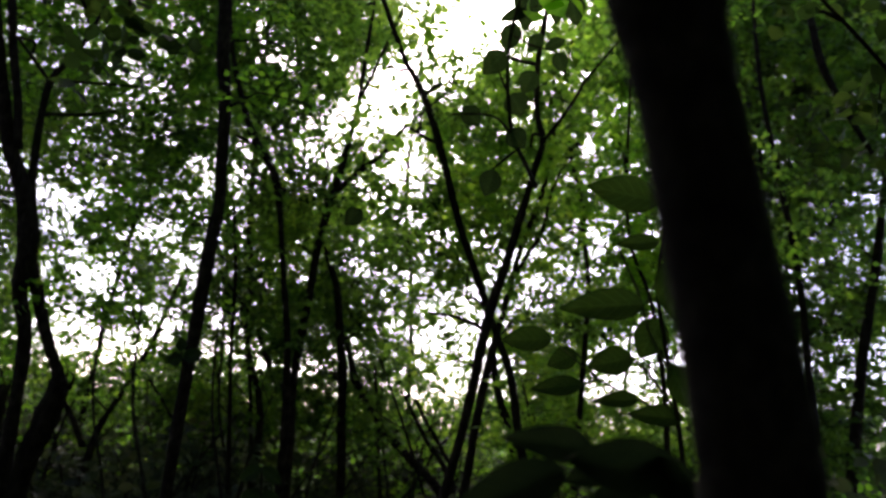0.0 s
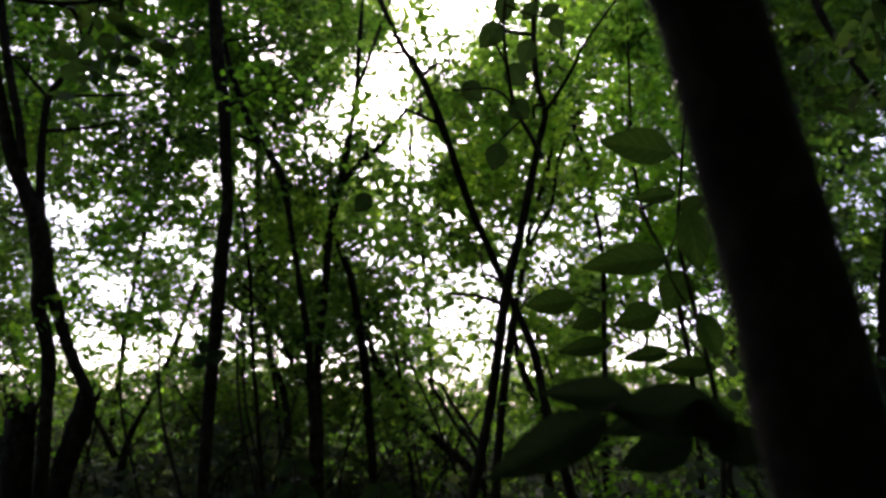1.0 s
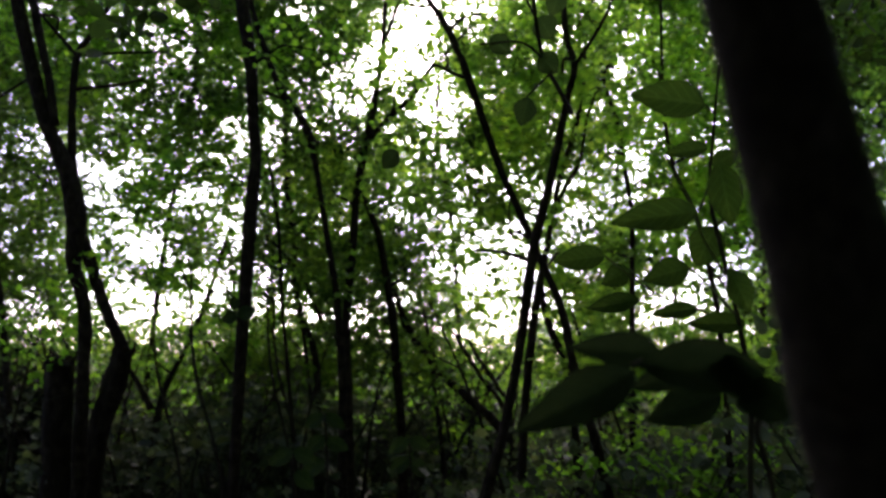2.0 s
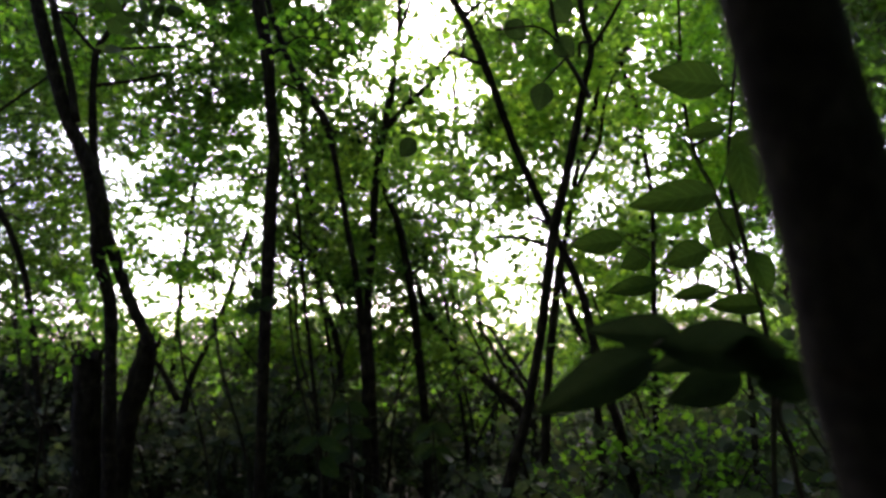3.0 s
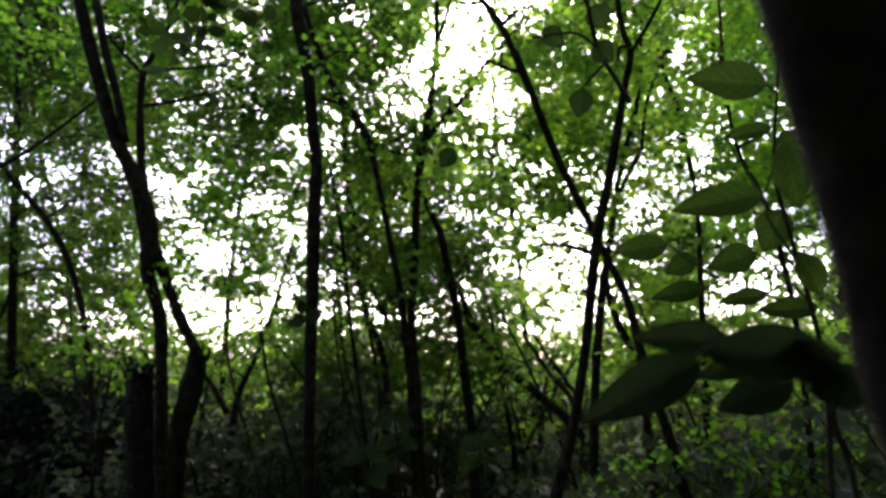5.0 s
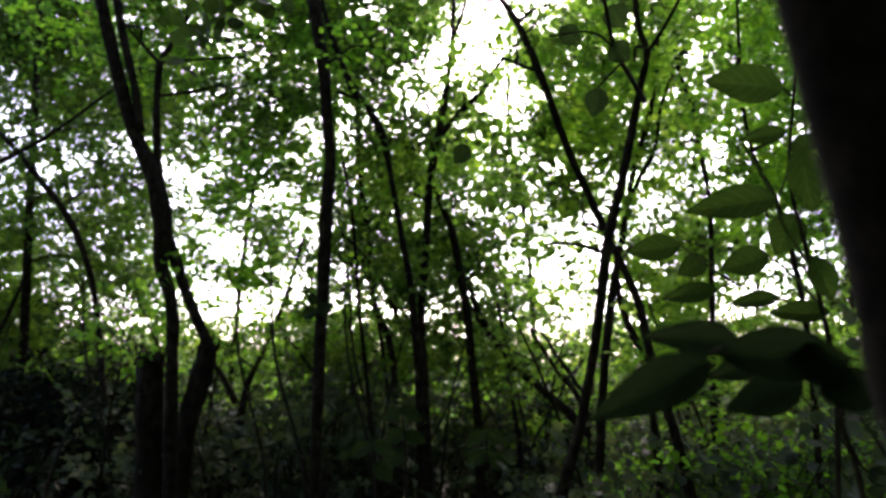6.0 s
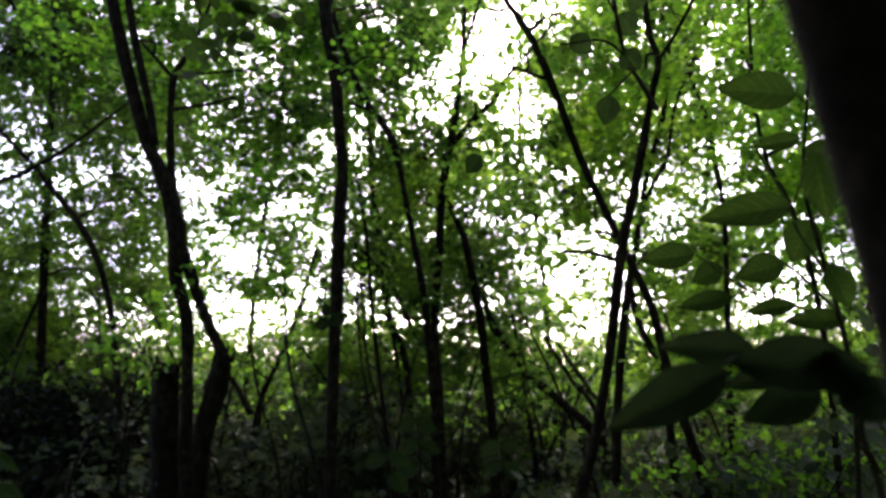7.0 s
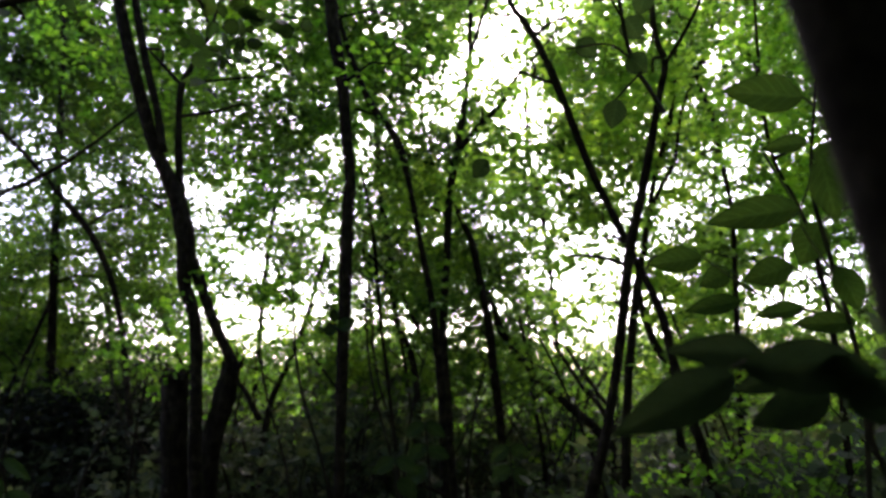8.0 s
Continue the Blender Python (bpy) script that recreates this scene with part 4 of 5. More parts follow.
tree('thin tree with a dense leafy crown', [
    [(-0.34, 9.22, -0.15, 0.034), (-0.32, 9.22, 0.84, 0.030), (-0.27, 8.88, 2.98, 0.024), (-0.22, 8.69, 4.15, 0.021), (-0.39, 8.42, 5.89, 0.014), (-0.45, 8.11, 7.84, 0.009)],
], [
    (-0.63, 8.67, 7.40, 2500), (-0.02, 8.23, 6.35, 3489), (-0.62, 9.27, 6.52, 5246), (-0.17, 9.58, 5.96, 3701),
    (-0.10, 8.76, 4.48, 778), (0.35, 9.57, 4.13, 3660), (-0.26, 9.36, 3.68, 4672), (-0.08, 8.94, 2.51, 4029),
    (-0.77, 10.25, 1.77, 3220), (0.32, 8.52, 1.72, 2962), (-0.20, 8.99, 1.48, 2623),
], 0.05, LEAF_DIMMED, fullness=0.85)
tree('slender dark tree with small leaves', [
    [(1.56, 9.63, -0.15, 0.040), (1.48, 9.63, 0.81, 0.035), (1.26, 9.27, 3.04, 0.029), (1.03, 9.08, 4.26, 0.026), (1.01, 8.79, 6.09, 0.014), (1.00, 8.47, 8.12, 0.009)],
], [
    (2.33, 8.78, 1.75, 384), (1.41, 8.65, 1.58, 414), (2.23, 8.78, 1.45, 531), (1.26, 8.61, 1.77, 240), (1.83, 8.69, 1.88, 84), (1.73, 8.69, 1.50, 252),
    (0.47, 8.87, 7.63, 3065), (0.89, 9.63, 7.46, 2760), (0.28, 9.35, 6.40, 5056), (1.80, 9.66, 6.87, 170),
    (1.01, 8.75, 5.77, 356), (1.36, 8.88, 5.19, 4171), (1.05, 9.21, 4.83, 1041), (1.48, 8.58, 3.95, 2123),
    (1.04, 10.20, 3.82, 4022), (1.98, 9.30, 3.40, 2573), (0.33, 8.70, 2.94, 3154), (1.57, 10.45, 3.20, 2038),
    (1.10, 9.76, 2.36, 2597), (1.94, 9.26, 2.30, 474), (1.73, 10.47, 1.98, 1791), (1.16, 10.38, 1.59, 4523),
    (2.21, 9.87, 1.63, 1718), (0.71, 7.51, 8.52, 1105),
], 0.05, LEAF_DIMMED, fullness=0.85)
tree('slim woodland tree in a crowded thicket', [
    [(3.07, 9.01, -0.15, 0.029), (3.07, 9.01, 0.86, 0.025), (3.07, 8.68, 2.95, 0.020), (3.07, 8.50, 4.09, 0.017), (2.82, 8.23, 5.80, 0.013), (2.73, 7.93, 7.70, 0.008)],
], [
    (2.25, 7.53, 6.62, 846), (3.49, 8.13, 7.11, 3236), (3.23, 8.59, 6.57, 3612), (2.54, 8.81, 6.30, 2237),
    (3.31, 7.72, 5.71, 3616), (1.92, 8.46, 5.54, 3213), (2.86, 7.94, 5.30, 1688), (2.74, 9.32, 5.19, 6265),
    (3.80, 9.07, 5.31, 2286), (1.81, 8.61, 4.38, 4438), (2.69, 7.92, 4.08, 2883), (2.63, 9.56, 4.19, 3237),
    (3.53, 8.57, 3.79, 817), (2.84, 8.67, 3.45, 1078), (2.53, 9.46, 3.05, 2110), (3.51, 9.24, 2.99, 3484),
    (2.82, 8.25, 2.29, 2490), (2.57, 9.82, 1.85, 2649), (3.63, 9.57, 1.79, 2114), (3.32, 9.80, 1.66, 7264),
    (2.99, 7.73, 7.31, 1111), (1.89, 7.13, 8.16, 995), (3.67, 8.32, 9.12, 1349),
], 0.05, LEAF_DIMMED, fullness=0.85)
tree('thin tree with a dense leafy crown', [
    [(3.68, 8.60, -0.15, 0.032), (3.68, 8.60, 0.88, 0.028), (3.69, 8.29, 2.88, 0.022), (3.70, 8.11, 3.97, 0.020), (3.98, 7.86, 5.60, 0.013), (4.08, 7.57, 7.42, 0.008)],
], [
    (3.54, 7.27, 5.79, 2694), (3.97, 8.67, 5.49, 3108), (3.45, 7.63, 4.25, 2381), (3.96, 8.71, 3.52, 2414),
    (3.47, 7.87, 2.34, 609), (4.82, 9.39, 1.78, 2141), (4.31, 9.40, 1.62, 2755), (3.38, 6.99, 6.76, 909),
    (4.64, 7.73, 8.41, 1157),
], 0.055, LEAF_LIT, fullness=0.75)
tree('slender dark tree with small leaves', [
    [(5.10, 9.22, -0.15, 0.039), (5.09, 9.22, 0.84, 0.034), (5.08, 8.88, 2.98, 0.028), (5.06, 8.69, 4.15, 0.025), (4.79, 8.42, 5.89, 0.014), (4.70, 8.11, 7.84, 0.009)],
], [
    (4.30, 7.74, 6.81, 4484), (5.71, 9.32, 7.13, 7431), (5.00, 8.97, 6.49, 5045), (4.96, 8.36, 5.58, 4333),
    (5.03, 9.31, 5.37, 3861), (5.03, 8.62, 4.43, 3575), (5.11, 9.89, 4.12, 4210), (5.62, 8.92, 3.99, 3552),
    (5.06, 8.88, 3.43, 4064), (4.85, 9.43, 2.93, 1593), (5.41, 9.68, 2.42, 3078), (5.75, 9.14, 1.78, 3605),
    (5.29, 9.23, 1.43, 3050),
], 0.06, LEAF_SHADED, fullness=1.15)
tree('slim woodland tree in a crowded thicket', [
    [(6.10, 8.81, -0.15, 0.028), (6.02, 8.81, 0.87, 0.025), (5.84, 8.48, 2.91, 0.019), (5.66, 8.31, 4.03, 0.016), (5.68, 8.04, 5.70, 0.013), (5.68, 7.75, 7.56, 0.008)],
], [
    (5.45, 8.19, 7.03, 6678), (6.09, 7.67, 6.77, 6791), (5.81, 7.79, 6.31, 4060), (6.07, 8.94, 6.39, 3892),
    (6.34, 8.16, 5.75, 4084), (6.72, 9.10, 5.84, 4085), (5.60, 8.51, 4.91, 3261), (6.59, 8.50, 5.10, 1482),
    (6.40, 9.08, 4.70, 3678), (7.08, 9.29, 4.00, 1546), (5.77, 8.30, 3.20, 1776), (5.61, 8.79, 3.01, 2459),
    (6.68, 8.97, 3.04, 803), (6.24, 9.26, 2.42, 3141), (6.46, 8.89, 1.83, 3012), (6.06, 8.80, 1.60, 3439),
    (5.53, 8.40, 7.87, 1314), (6.67, 8.42, 7.62, 1310), (5.32, 7.58, 8.53, 1122), (7.14, 7.78, 8.36, 1166),
], 0.06, LEAF_SHADED, fullness=1.15)
tree('thin tree with a dense leafy crown', [
    [(7.65, 9.42, -0.15, 0.035), (7.72, 9.42, 0.83, 0.030), (7.89, 9.08, 3.01, 0.025), (8.06, 8.89, 4.20, 0.022), (8.06, 8.60, 5.99, 0.014), (8.05, 8.29, 7.98, 0.009)],
], [
    (7.92, 9.06, 7.05, 5579), (7.54, 9.06, 5.89, 3655), (8.05, 9.78, 4.89, 4035), (7.39, 9.18, 3.57, 5193),
    (7.07, 8.68, 2.32, 4191), (7.89, 9.84, 1.63, 3811),
], 0.05, LEAF_DIMMED, fullness=0.85)


# ---- two broken stumps ----
def stump(label, pts, ragged):
    """A broken-off trunk: rough bark sides and a splintered top."""
    base = pts[0]
    root = tagged(new("tree_stump"), label, "stump", "broken stumps")
    root.location = (base[0], base[1], 0)
    p = np.array(pts)
    p[:, :3] -= (base[0], base[1], 0)
    v, f = tube(p, 14, 6, 0.06, seed=3, closed=False)
    r = np.random.default_rng(9)
    v[-14:, 2] += r.uniform(-ragged, ragged, 14)
    inner = v[-14:] * 1.0
    centre = inner.mean(0)
    inner = centre + (inner - centre) * 0.6 - (0, 0, 0.03)
    n = len(v)
    v = np.vstack([v, inner, [centre - (0, 0, 0.04)]])
    f += [(n - 14 + j, n - 14 + (j + 1) % 14, n + (j + 1) % 14, n + j) for j in range(14)]
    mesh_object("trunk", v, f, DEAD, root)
    cap = [(n + j, n + (j + 1) % 14, n + 14) for j in range(14)]
    used = np.vstack([v[n:n + 14] - (0, 0, 0.004), v[n + 14:] - (0, 0, 0.004)])
    torn = mesh_object("broken_top", used, [(a - n, b - n, c - n) for a, b, c in cap], DEAD, root, "splintered pale wood")
    for k in range(5):
        g = k * 1.26 + 0.3
        foot = np.array((math.cos(g), math.sin(g), 0)) * p[0][3] * 0.9
        top = v[-29 + (k * 3) % 14]
        mesh = tube([(*(top - (0, 0, 0.06)), 0.012), (*(top + (0.01, 0, 0.02)), 0.007), (*(top + (0.012, 0.004, r.uniform(0.04, 0.1))), 0.002)], 5, 2, 0.1, seed=k)
        mesh_object("splinter", *mesh, DEAD, torn)


stump("thick upright rotten stump with a broken top", [(-1.874, 5.604, -0.150, 0.1134), (-1.874, 5.604, 0.638, 0.0945), (-1.874, 5.542, 1.027, 0.0945), (-1.870, 5.493, 1.338, 0.0905), (-1.866, 5.470, 1.486, 0.0866)], 0.035)
stump("slanting broken stump with splintered upper end", [(-1.758, 5.610, -0.150, 0.0850), (-1.661, 5.610, 0.599, 0.0708), (-1.606, 5.542, 1.027, 0.0669), (-1.527, 5.496, 1.318, 0.0787), (-1.464, 5.458, 1.559, 0.0590)], 0.046)


# ---- undergrowth ----
def shrub(label, height, spread, stems, leaf, n, mat, seed):
    """A bush: arching stems from one root and leafy sprays along them."""
    r = np.random.default_rng(seed)
    root = tagged(new("shrub"), label, "shrub", "undergrowth")
    lines, at, head, face, size = [], [], [], [], []
    for i in range(stems):
        g = r.uniform(0, 6.283)
        reach = spread * r.uniform(0.35, 1.0)
        h = height * r.uniform(0.65, 1.05)
        tip = np.array((math.cos(g) * reach, math.sin(g) * reach, h))
        mid = tip * (0.35, 0.35, 0.6) + r.normal(size=3) * 0.05
        foot = r.normal(size=3) * (0.05, 0.05, 0) - (0, 0, 0.15)
        v, f = tube([(*foot, 0.011), (*mid, 0.008), (*tip, 0.003)], 5, 3, 0.08, seed=seed + i)
        mesh_object("stem", v, f, TWIG, root)
        line = glide([foot, mid, tip], 8)
        for k in range(4):
            c = line[r.integers(len(line) // 3, len(line))]
            tw, p, q, m, s = sprays(c, 0.2, leaf, n / stems / 4, per=7)
            lines.append(tw), at.append(p), head.append(q), face.append(m), size.append(s)
    tagged(twig_mesh("twig_growth", lines, 0.0018, STEM, root), kind="stuff")
    tagged(leaves_mesh("foliage", np.vstack(at), np.vstack(head), np.vstack(face), np.concatenate(size), mat, root), kind="stuff")
    return root


KINDS = [
    shrub("knee-high leafy bush on woodland floor", 0.95, 0.75, 10, 0.07, 640, LEAF_BRAMBLE, 21),
    shrub("dense dark green bramble bush", 1.0, 0.9, 11, 0.065, 640, LEAF_BRAMBLE, 22),
    shrub("tall thin-stemmed bush of hazel shoots", 1.25, 0.6, 10, 0.075, 540, LEAF_BRAMBLE, 23),
    shrub("pale green leafy bush lit from behind", 1.05, 0.8, 9, 0.055, 900, LEAF, 24),
]
PROTO_AT = [(-0.9, 7.4, 0.2), (-3.3, 6.2, 1.9), (0.3, 7.9, 4.0), (1.55, 4.0, 0.7)]
for k_, (x_, y_, g_) in zip(KINDS, PROTO_AT):
    k_.matrix_basis = pose(x_, y_, ground_height(x_, y_), 0, 0, math.degrees(g_))
place = np.random.default_rng(40)
taken = [(x_, y_) for x_, y_, _ in PROTO_AT]
for ring in range(3000):
    if len(taken) > 165:
        break
    y_ = place.uniform(3.2, 8.6) if len(taken) < 80 else place.uniform(8.0, 13.5)
    x_ = place.uniform(-0.75, 0.85) * y_ + 0.4
    if (y_ < 5.75 and x_ < 0.9) or (-4.6 < x_ < -1.9 and y_ < 7.0) or (5.0 < y_ < 7.3 and 0.04 < x_ / y_ < 0.28):
        continue
    if min((x_ - a) ** 2 + (y_ - b) ** 2 for a, b in taken) < 0.5 ** 2:
        continue
    taken.append((x_, y_))
    k_ = KINDS[(3 if (x_ > 0.7 and y_ < 7 and place.random() < 0.18) or (y_ > 8.6 and place.random() < 0.3) else int(place.integers(0, 3)))]
    s_ = place.uniform(0.85, 1.15) if y_ < 8.6 else place.uniform(0.9, 1.45)
    ob_ = copy_thing(k_, pose(x_, y_, ground_height(x_, y_), 0, 0, place.uniform(0, 360)))
    ob_.scale = (s_, s_, s_ * place.uniform(0.85, 1.1))

for x_, y_, g_, s_ in ((2.75, 5.2, 230, 0.9),):
    copy_thing(KINDS[3], pose(x_, y_, ground_height(x_, y_), 0, 0, g_)).scale = (s_, s_, s_)

# lime leaf colour stands for light coming through from behind
lit = shrub("tall young bush with lime-green backlit leaves", 1.75, 0.7, 9, 0.065, 620, LEAF_LIT, 26)
lit.matrix_basis = pose(1.2, 8.1, 0, 0, 0, 40)
for x_, y_, g_, s_ in ((1.75, 8.5, 170, 0.95), (0.75, 8.7, 260, 0.9), (-2.1, 8.4, 110, 1.0), (-1.7, 9.0, 300, 0.95), (2.6, 7.6, 20, 0.85), (1.0, 7.45, 75, 0.86), (1.5, 7.6, 210, 0.84)):
    copy_thing(lit, pose(x_, y_, 0, 0, 0, g_)).scale = (s_, s_, s_)

# bushes whose shade is in the leaf colour
shaded_bush = shrub("dense bush, deep shade put into its black-green leaves", 1.32, 0.75, 14, 0.06, 2400, LEAF_BUSH_SHADED, 31)
shaded_bush.matrix_basis = pose(-3.45, 7.2, 0, 0, 0, 30)
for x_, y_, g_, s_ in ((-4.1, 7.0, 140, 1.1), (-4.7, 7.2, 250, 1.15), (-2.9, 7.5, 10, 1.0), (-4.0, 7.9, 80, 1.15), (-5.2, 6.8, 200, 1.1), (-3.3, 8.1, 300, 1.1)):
    copy_thing(shaded_bush, pose(x_, y_, 0, 0, 0, g_)).scale = (s_, s_, s_)


def bare_stem(height, lean, seed):
    """A thin dead or leafless understorey shoot with a few side twigs."""
    r = np.random.default_rng(seed)
    root = tagged(new("bare_stem"), "thin leafless understorey stem among brambles", "stem", "understorey stems")
    pts = [(0, 0, -0.1, 0.014), (lean * 0.2 + r.normal() * 0.02, 0, height * 0.35, 0.012), (lean * 0.6 + r.normal() * 0.04, r.normal() * 0.05, height * 0.7, 0.009), (lean, r.normal() * 0.1, height, 0.004)]
    v, f = tube(pts, 6, 5, 0.06, seed=seed)
    mesh_object("stem", v, f, DEAD if seed % 3 == 0 else TWIG, root)
    line = glide(pts, 4)
    for k in range(4):
        p = line[5 + 2 * k][:3]
        way = np.array((r.normal(), r.normal() * 0.5, 0.6))
        v, f = tube([(*p, 0.005), (*(p + way * 0.12), 0.004), (*(p + way * 0.25 + (0, 0, 0.04)), 0.0015)], 4, 3, 0.06, seed=seed + k)
        mesh_object("side_twig", v, f, TWIG, root)
    return root


STICKS = [bare_stem(h, l, 300 + i) for i, (h, l) in enumerate(((1.7, 0.25), (2.1, -0.3), (1.5, 0.6), (1.9, -0.7), (1.35, 0.1)))]
pick = np.random.default_rng(8)
for i_ in range(46):
    y_ = pick.uniform(5.0, 8.2)
    x_ = pick.uniform(-0.58, 0.62) * y_
    if abs(x_ + 1.75) < 0.35 and y_ < 5.7:
        continue
    if i_ < 5:
        STICKS[i_].matrix_basis = pose(x_, y_, 0, 0, 0, pick.uniform(-40, 40))
    else:
        copy_thing(STICKS[i_ % 5], pose(x_, y_, 0, 0, 0, pick.uniform(-40, 40)))
fallen = tagged(new("fallen_stick"), "pale dry stick caught in the brambles", "stick")
fallen.location = (0.02, 5.6, 0.62)
v_, f_ = tube([(-0.16, 0, 0.1, 0.012), (-0.02, 0.02, 0.03, 0.013), (0.12, 0, -0.07, 0.01), (0.3, 0.05, -0.7, 0.008)], 7, 5, 0.08, seed=2)
mesh_object("stick", v_, f_, DEAD, fallen)


# ---- unseen trees all round and behind, added to block sky light ----
def blocker_tree(x, y, h, seed, leaf=0.25, n=190):
    r = np.random.default_rng(seed)
    lean = r.normal(size=2) * 0.5
    stem = [(x, y, -0.15, 0.10), (x + lean[0] * 0.3, y + lean[1] * 0.3, h * 0.4, 0.08), (x + lean[0], y + lean[1], h * 0.95, 0.025)]
    boughs = []
    for k in range(18):
        u = r.uniform(0.08, 1.0)
        g = r.uniform(0, 6.283)
        d = r.uniform(0.2, 1.6)
        bx, by, bz = x + lean[0] * u + math.cos(g) * d, y + lean[1] * u + math.sin(g) * d, h * u + 0.2
        clear = abs(bx) - 1.7 - max(0.0, by) * 0.95
        if by > -1.6 and clear < 0 and bz < 4.5 + max(0.0, by):
            continue
        boughs.append((bx, by, bz, n))
    return tree("unseen leafy tree added behind to block sky light", [stem], boughs, leaf, LEAF_DIMMED, "wood behind", 7)


AROUND = [(-1.6, -2.6), (1.4, -2.2), (3.4, -0.6), (-3.3, -0.7), (-0.1, -4.4), (-4.6, 1.8), (4.3, 1.9), (-2.6, -5.4), (2.9, -4.8), (5.4, -2.8), (-5.6, -2.6), (6.4, 3.8), (-6.8, 4.4), (-2.3, -1.4), (2.2, -1.2)]
for i_, (x_, y_) in enumerate(AROUND):
    blocker_tree(x_, y_, 6.5 + (i_ * 37 % 20) / 10, 60 + i_)


# ---- distant thicket at the edge of the wood ----
def far_thicket():
    k = 52000
    y = rng.uniform(11.5, 22, k)
    x = rng.uniform(-0.8, 1.05, k) * y
    top = 1.45 + 0.35 * np.sin(x * 0.8 + y) + 0.3 * np.sin(x * 2.1 + 1.7 * y) + 0.25 * np.sin(x * 4.7 + 0.6 * y)
    z = rng.uniform(0, 1, k) ** 0.8 * top
    at = np.stack([x, y, z], 1)
    ob = leaves_mesh("thicket", at, rng.normal(size=(k, 3)), np.array([0, 0, 1.0]) + rng.normal(size=(k, 3)) * 0.6, rng.uniform(0.07, 0.16, k), LEAF_BRAMBLE, plain=True)
    tagged(ob, "distant sunlit green thicket beyond the trees", "thicket", kind="stuff")


far_thicket()


# ---- the sapling with broad leaves beside the near trunk ----
def broad_leaf_mesh(seed, mat):
    """A broad oval leaf with pointed tip, toothed edge, sunken midrib and side veins; one unit long along +y."""
    r = np.random.default_rng(seed)
    n, cols = 24, 9
    verts, faces, uvs = [], [], []
    for i in range(n + 1):
        t = (1 - math.cos(math.pi * i / n)) / 2
        w = 0.335 * (math.sin(math.pi * t ** 0.86) ** 0.85 if 0 < t < 1 else 0.0) * (1 - 0.14 * t) + 0.004
        tooth = 0.005 if i % 2 else -0.004
        droop = -0.16 * t * t
        for j in range(cols):
            s = j / (cols - 1) * 2 - 1
            edge = (w + (tooth if abs(s) == 1 and 0 < i < n else 0)) * s
            furrow = 0.016 * math.cos(6.283 * (6.5 * t - 1.9 * abs(s))) * min(1, 2 * abs(s)) * (1 - t * 0.5)
            curl = 0.012 * math.sin(t * 9 + seed * 2 + s * 1.5) * abs(s)
            verts.append((edge, t, droop + 0.11 * w * abs(s) * 2 - furrow * w * 2 + curl + r.normal() * 0.002))
            uvs.append((abs(s), t))
    for i in range(n):
        for j in range(cols - 1):
            a = i * cols + j
            faces.append((a, a + 1, a + cols + 1, a + cols))
    me = bpy.data.meshes.new("leaf")
    me.from_pydata(verts, [], faces)
    layer = me.uv_layers.new(name="UVMap")
    for loop in me.loops:
        layer.data[loop.index].uv = uvs[loop.vertex_index]
    me.materials.append(mat)
    me.polygons.foreach_set("use_smooth", [True] * len(faces))
    me.update()
    return me


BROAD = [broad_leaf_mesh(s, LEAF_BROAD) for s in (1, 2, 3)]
BROAD_SHADED = [broad_leaf_mesh(s, LEAF_BROAD_SHADED) for s in (7, 8, 9)]
ROUND = [broad_leaf_mesh(s, LEAF_HAZEL) for s in (4, 5, 6)]


def put_leaf(root, bearers, stalk, tip, width, facing, mesh):
    """One broad leaf from its stalk end to its tip, on the nearest stem of its plant."""
    near_stem = min(bearers, key=lambda b: np.linalg.norm(b[1] - np.array(stalk), axis=1).min())[0]
    a, b = Vector(stalk), Vector(tip)
    y = (b - a)
    length = y.length
    y.normalize()
    x = y.cross(Vector(facing)).normalized()
    z = x.cross(y)
    wide = width / 0.67
    ob = new("leaf", mesh)
    ob.parent = near_stem
    rot = Matrix((x * wide, y * length, z * length)).transposed().to_4x4()
    ob.matrix_basis = Matrix.Translation(a - root.location) @ rot


def shoot(root, stems, leaves):
    """A leafy side shoot of a tree: thin stems and broad round leaves."""
    bearers = []
    for i, s in enumerate(stems):
        p = np.array(s)
        p[:, :3] -= np.array(root.location)
        v, f = tube(p, 6, 6, 0.04, seed=i)
        bearers.append((mesh_object("branch", v, f, TWIG, root), glide(s, 4)[:, :3]))
    for i, (stalk, tip, width, facing) in enumerate(leaves):
        put_leaf(root, bearers, stalk, tip, width, facing, ROUND[i % 3])


def sapling(label, stems, leaves, meshes):
    base = stems[0][0]
    root = tagged(new("sapling"), label, "sapling")
    root.location = (base[0], base[1], 0)
    bearers = []
    for i, s in enumerate(stems):
        p = np.array(s)
        p[:, :3] -= (base[0], base[1], 0)
        v, f = tube(p, 7, 6, 0.04, seed=i)
        bearers.append((mesh_object("stem", v, f, TWIG if i == 0 else STEM, root), glide(s, 4)[:, :3]))
    for i, (stalk, tip, width, facing) in enumerate(leaves):
        put_leaf(root, bearers, stalk, tip, width, facing, meshes[i % 3])


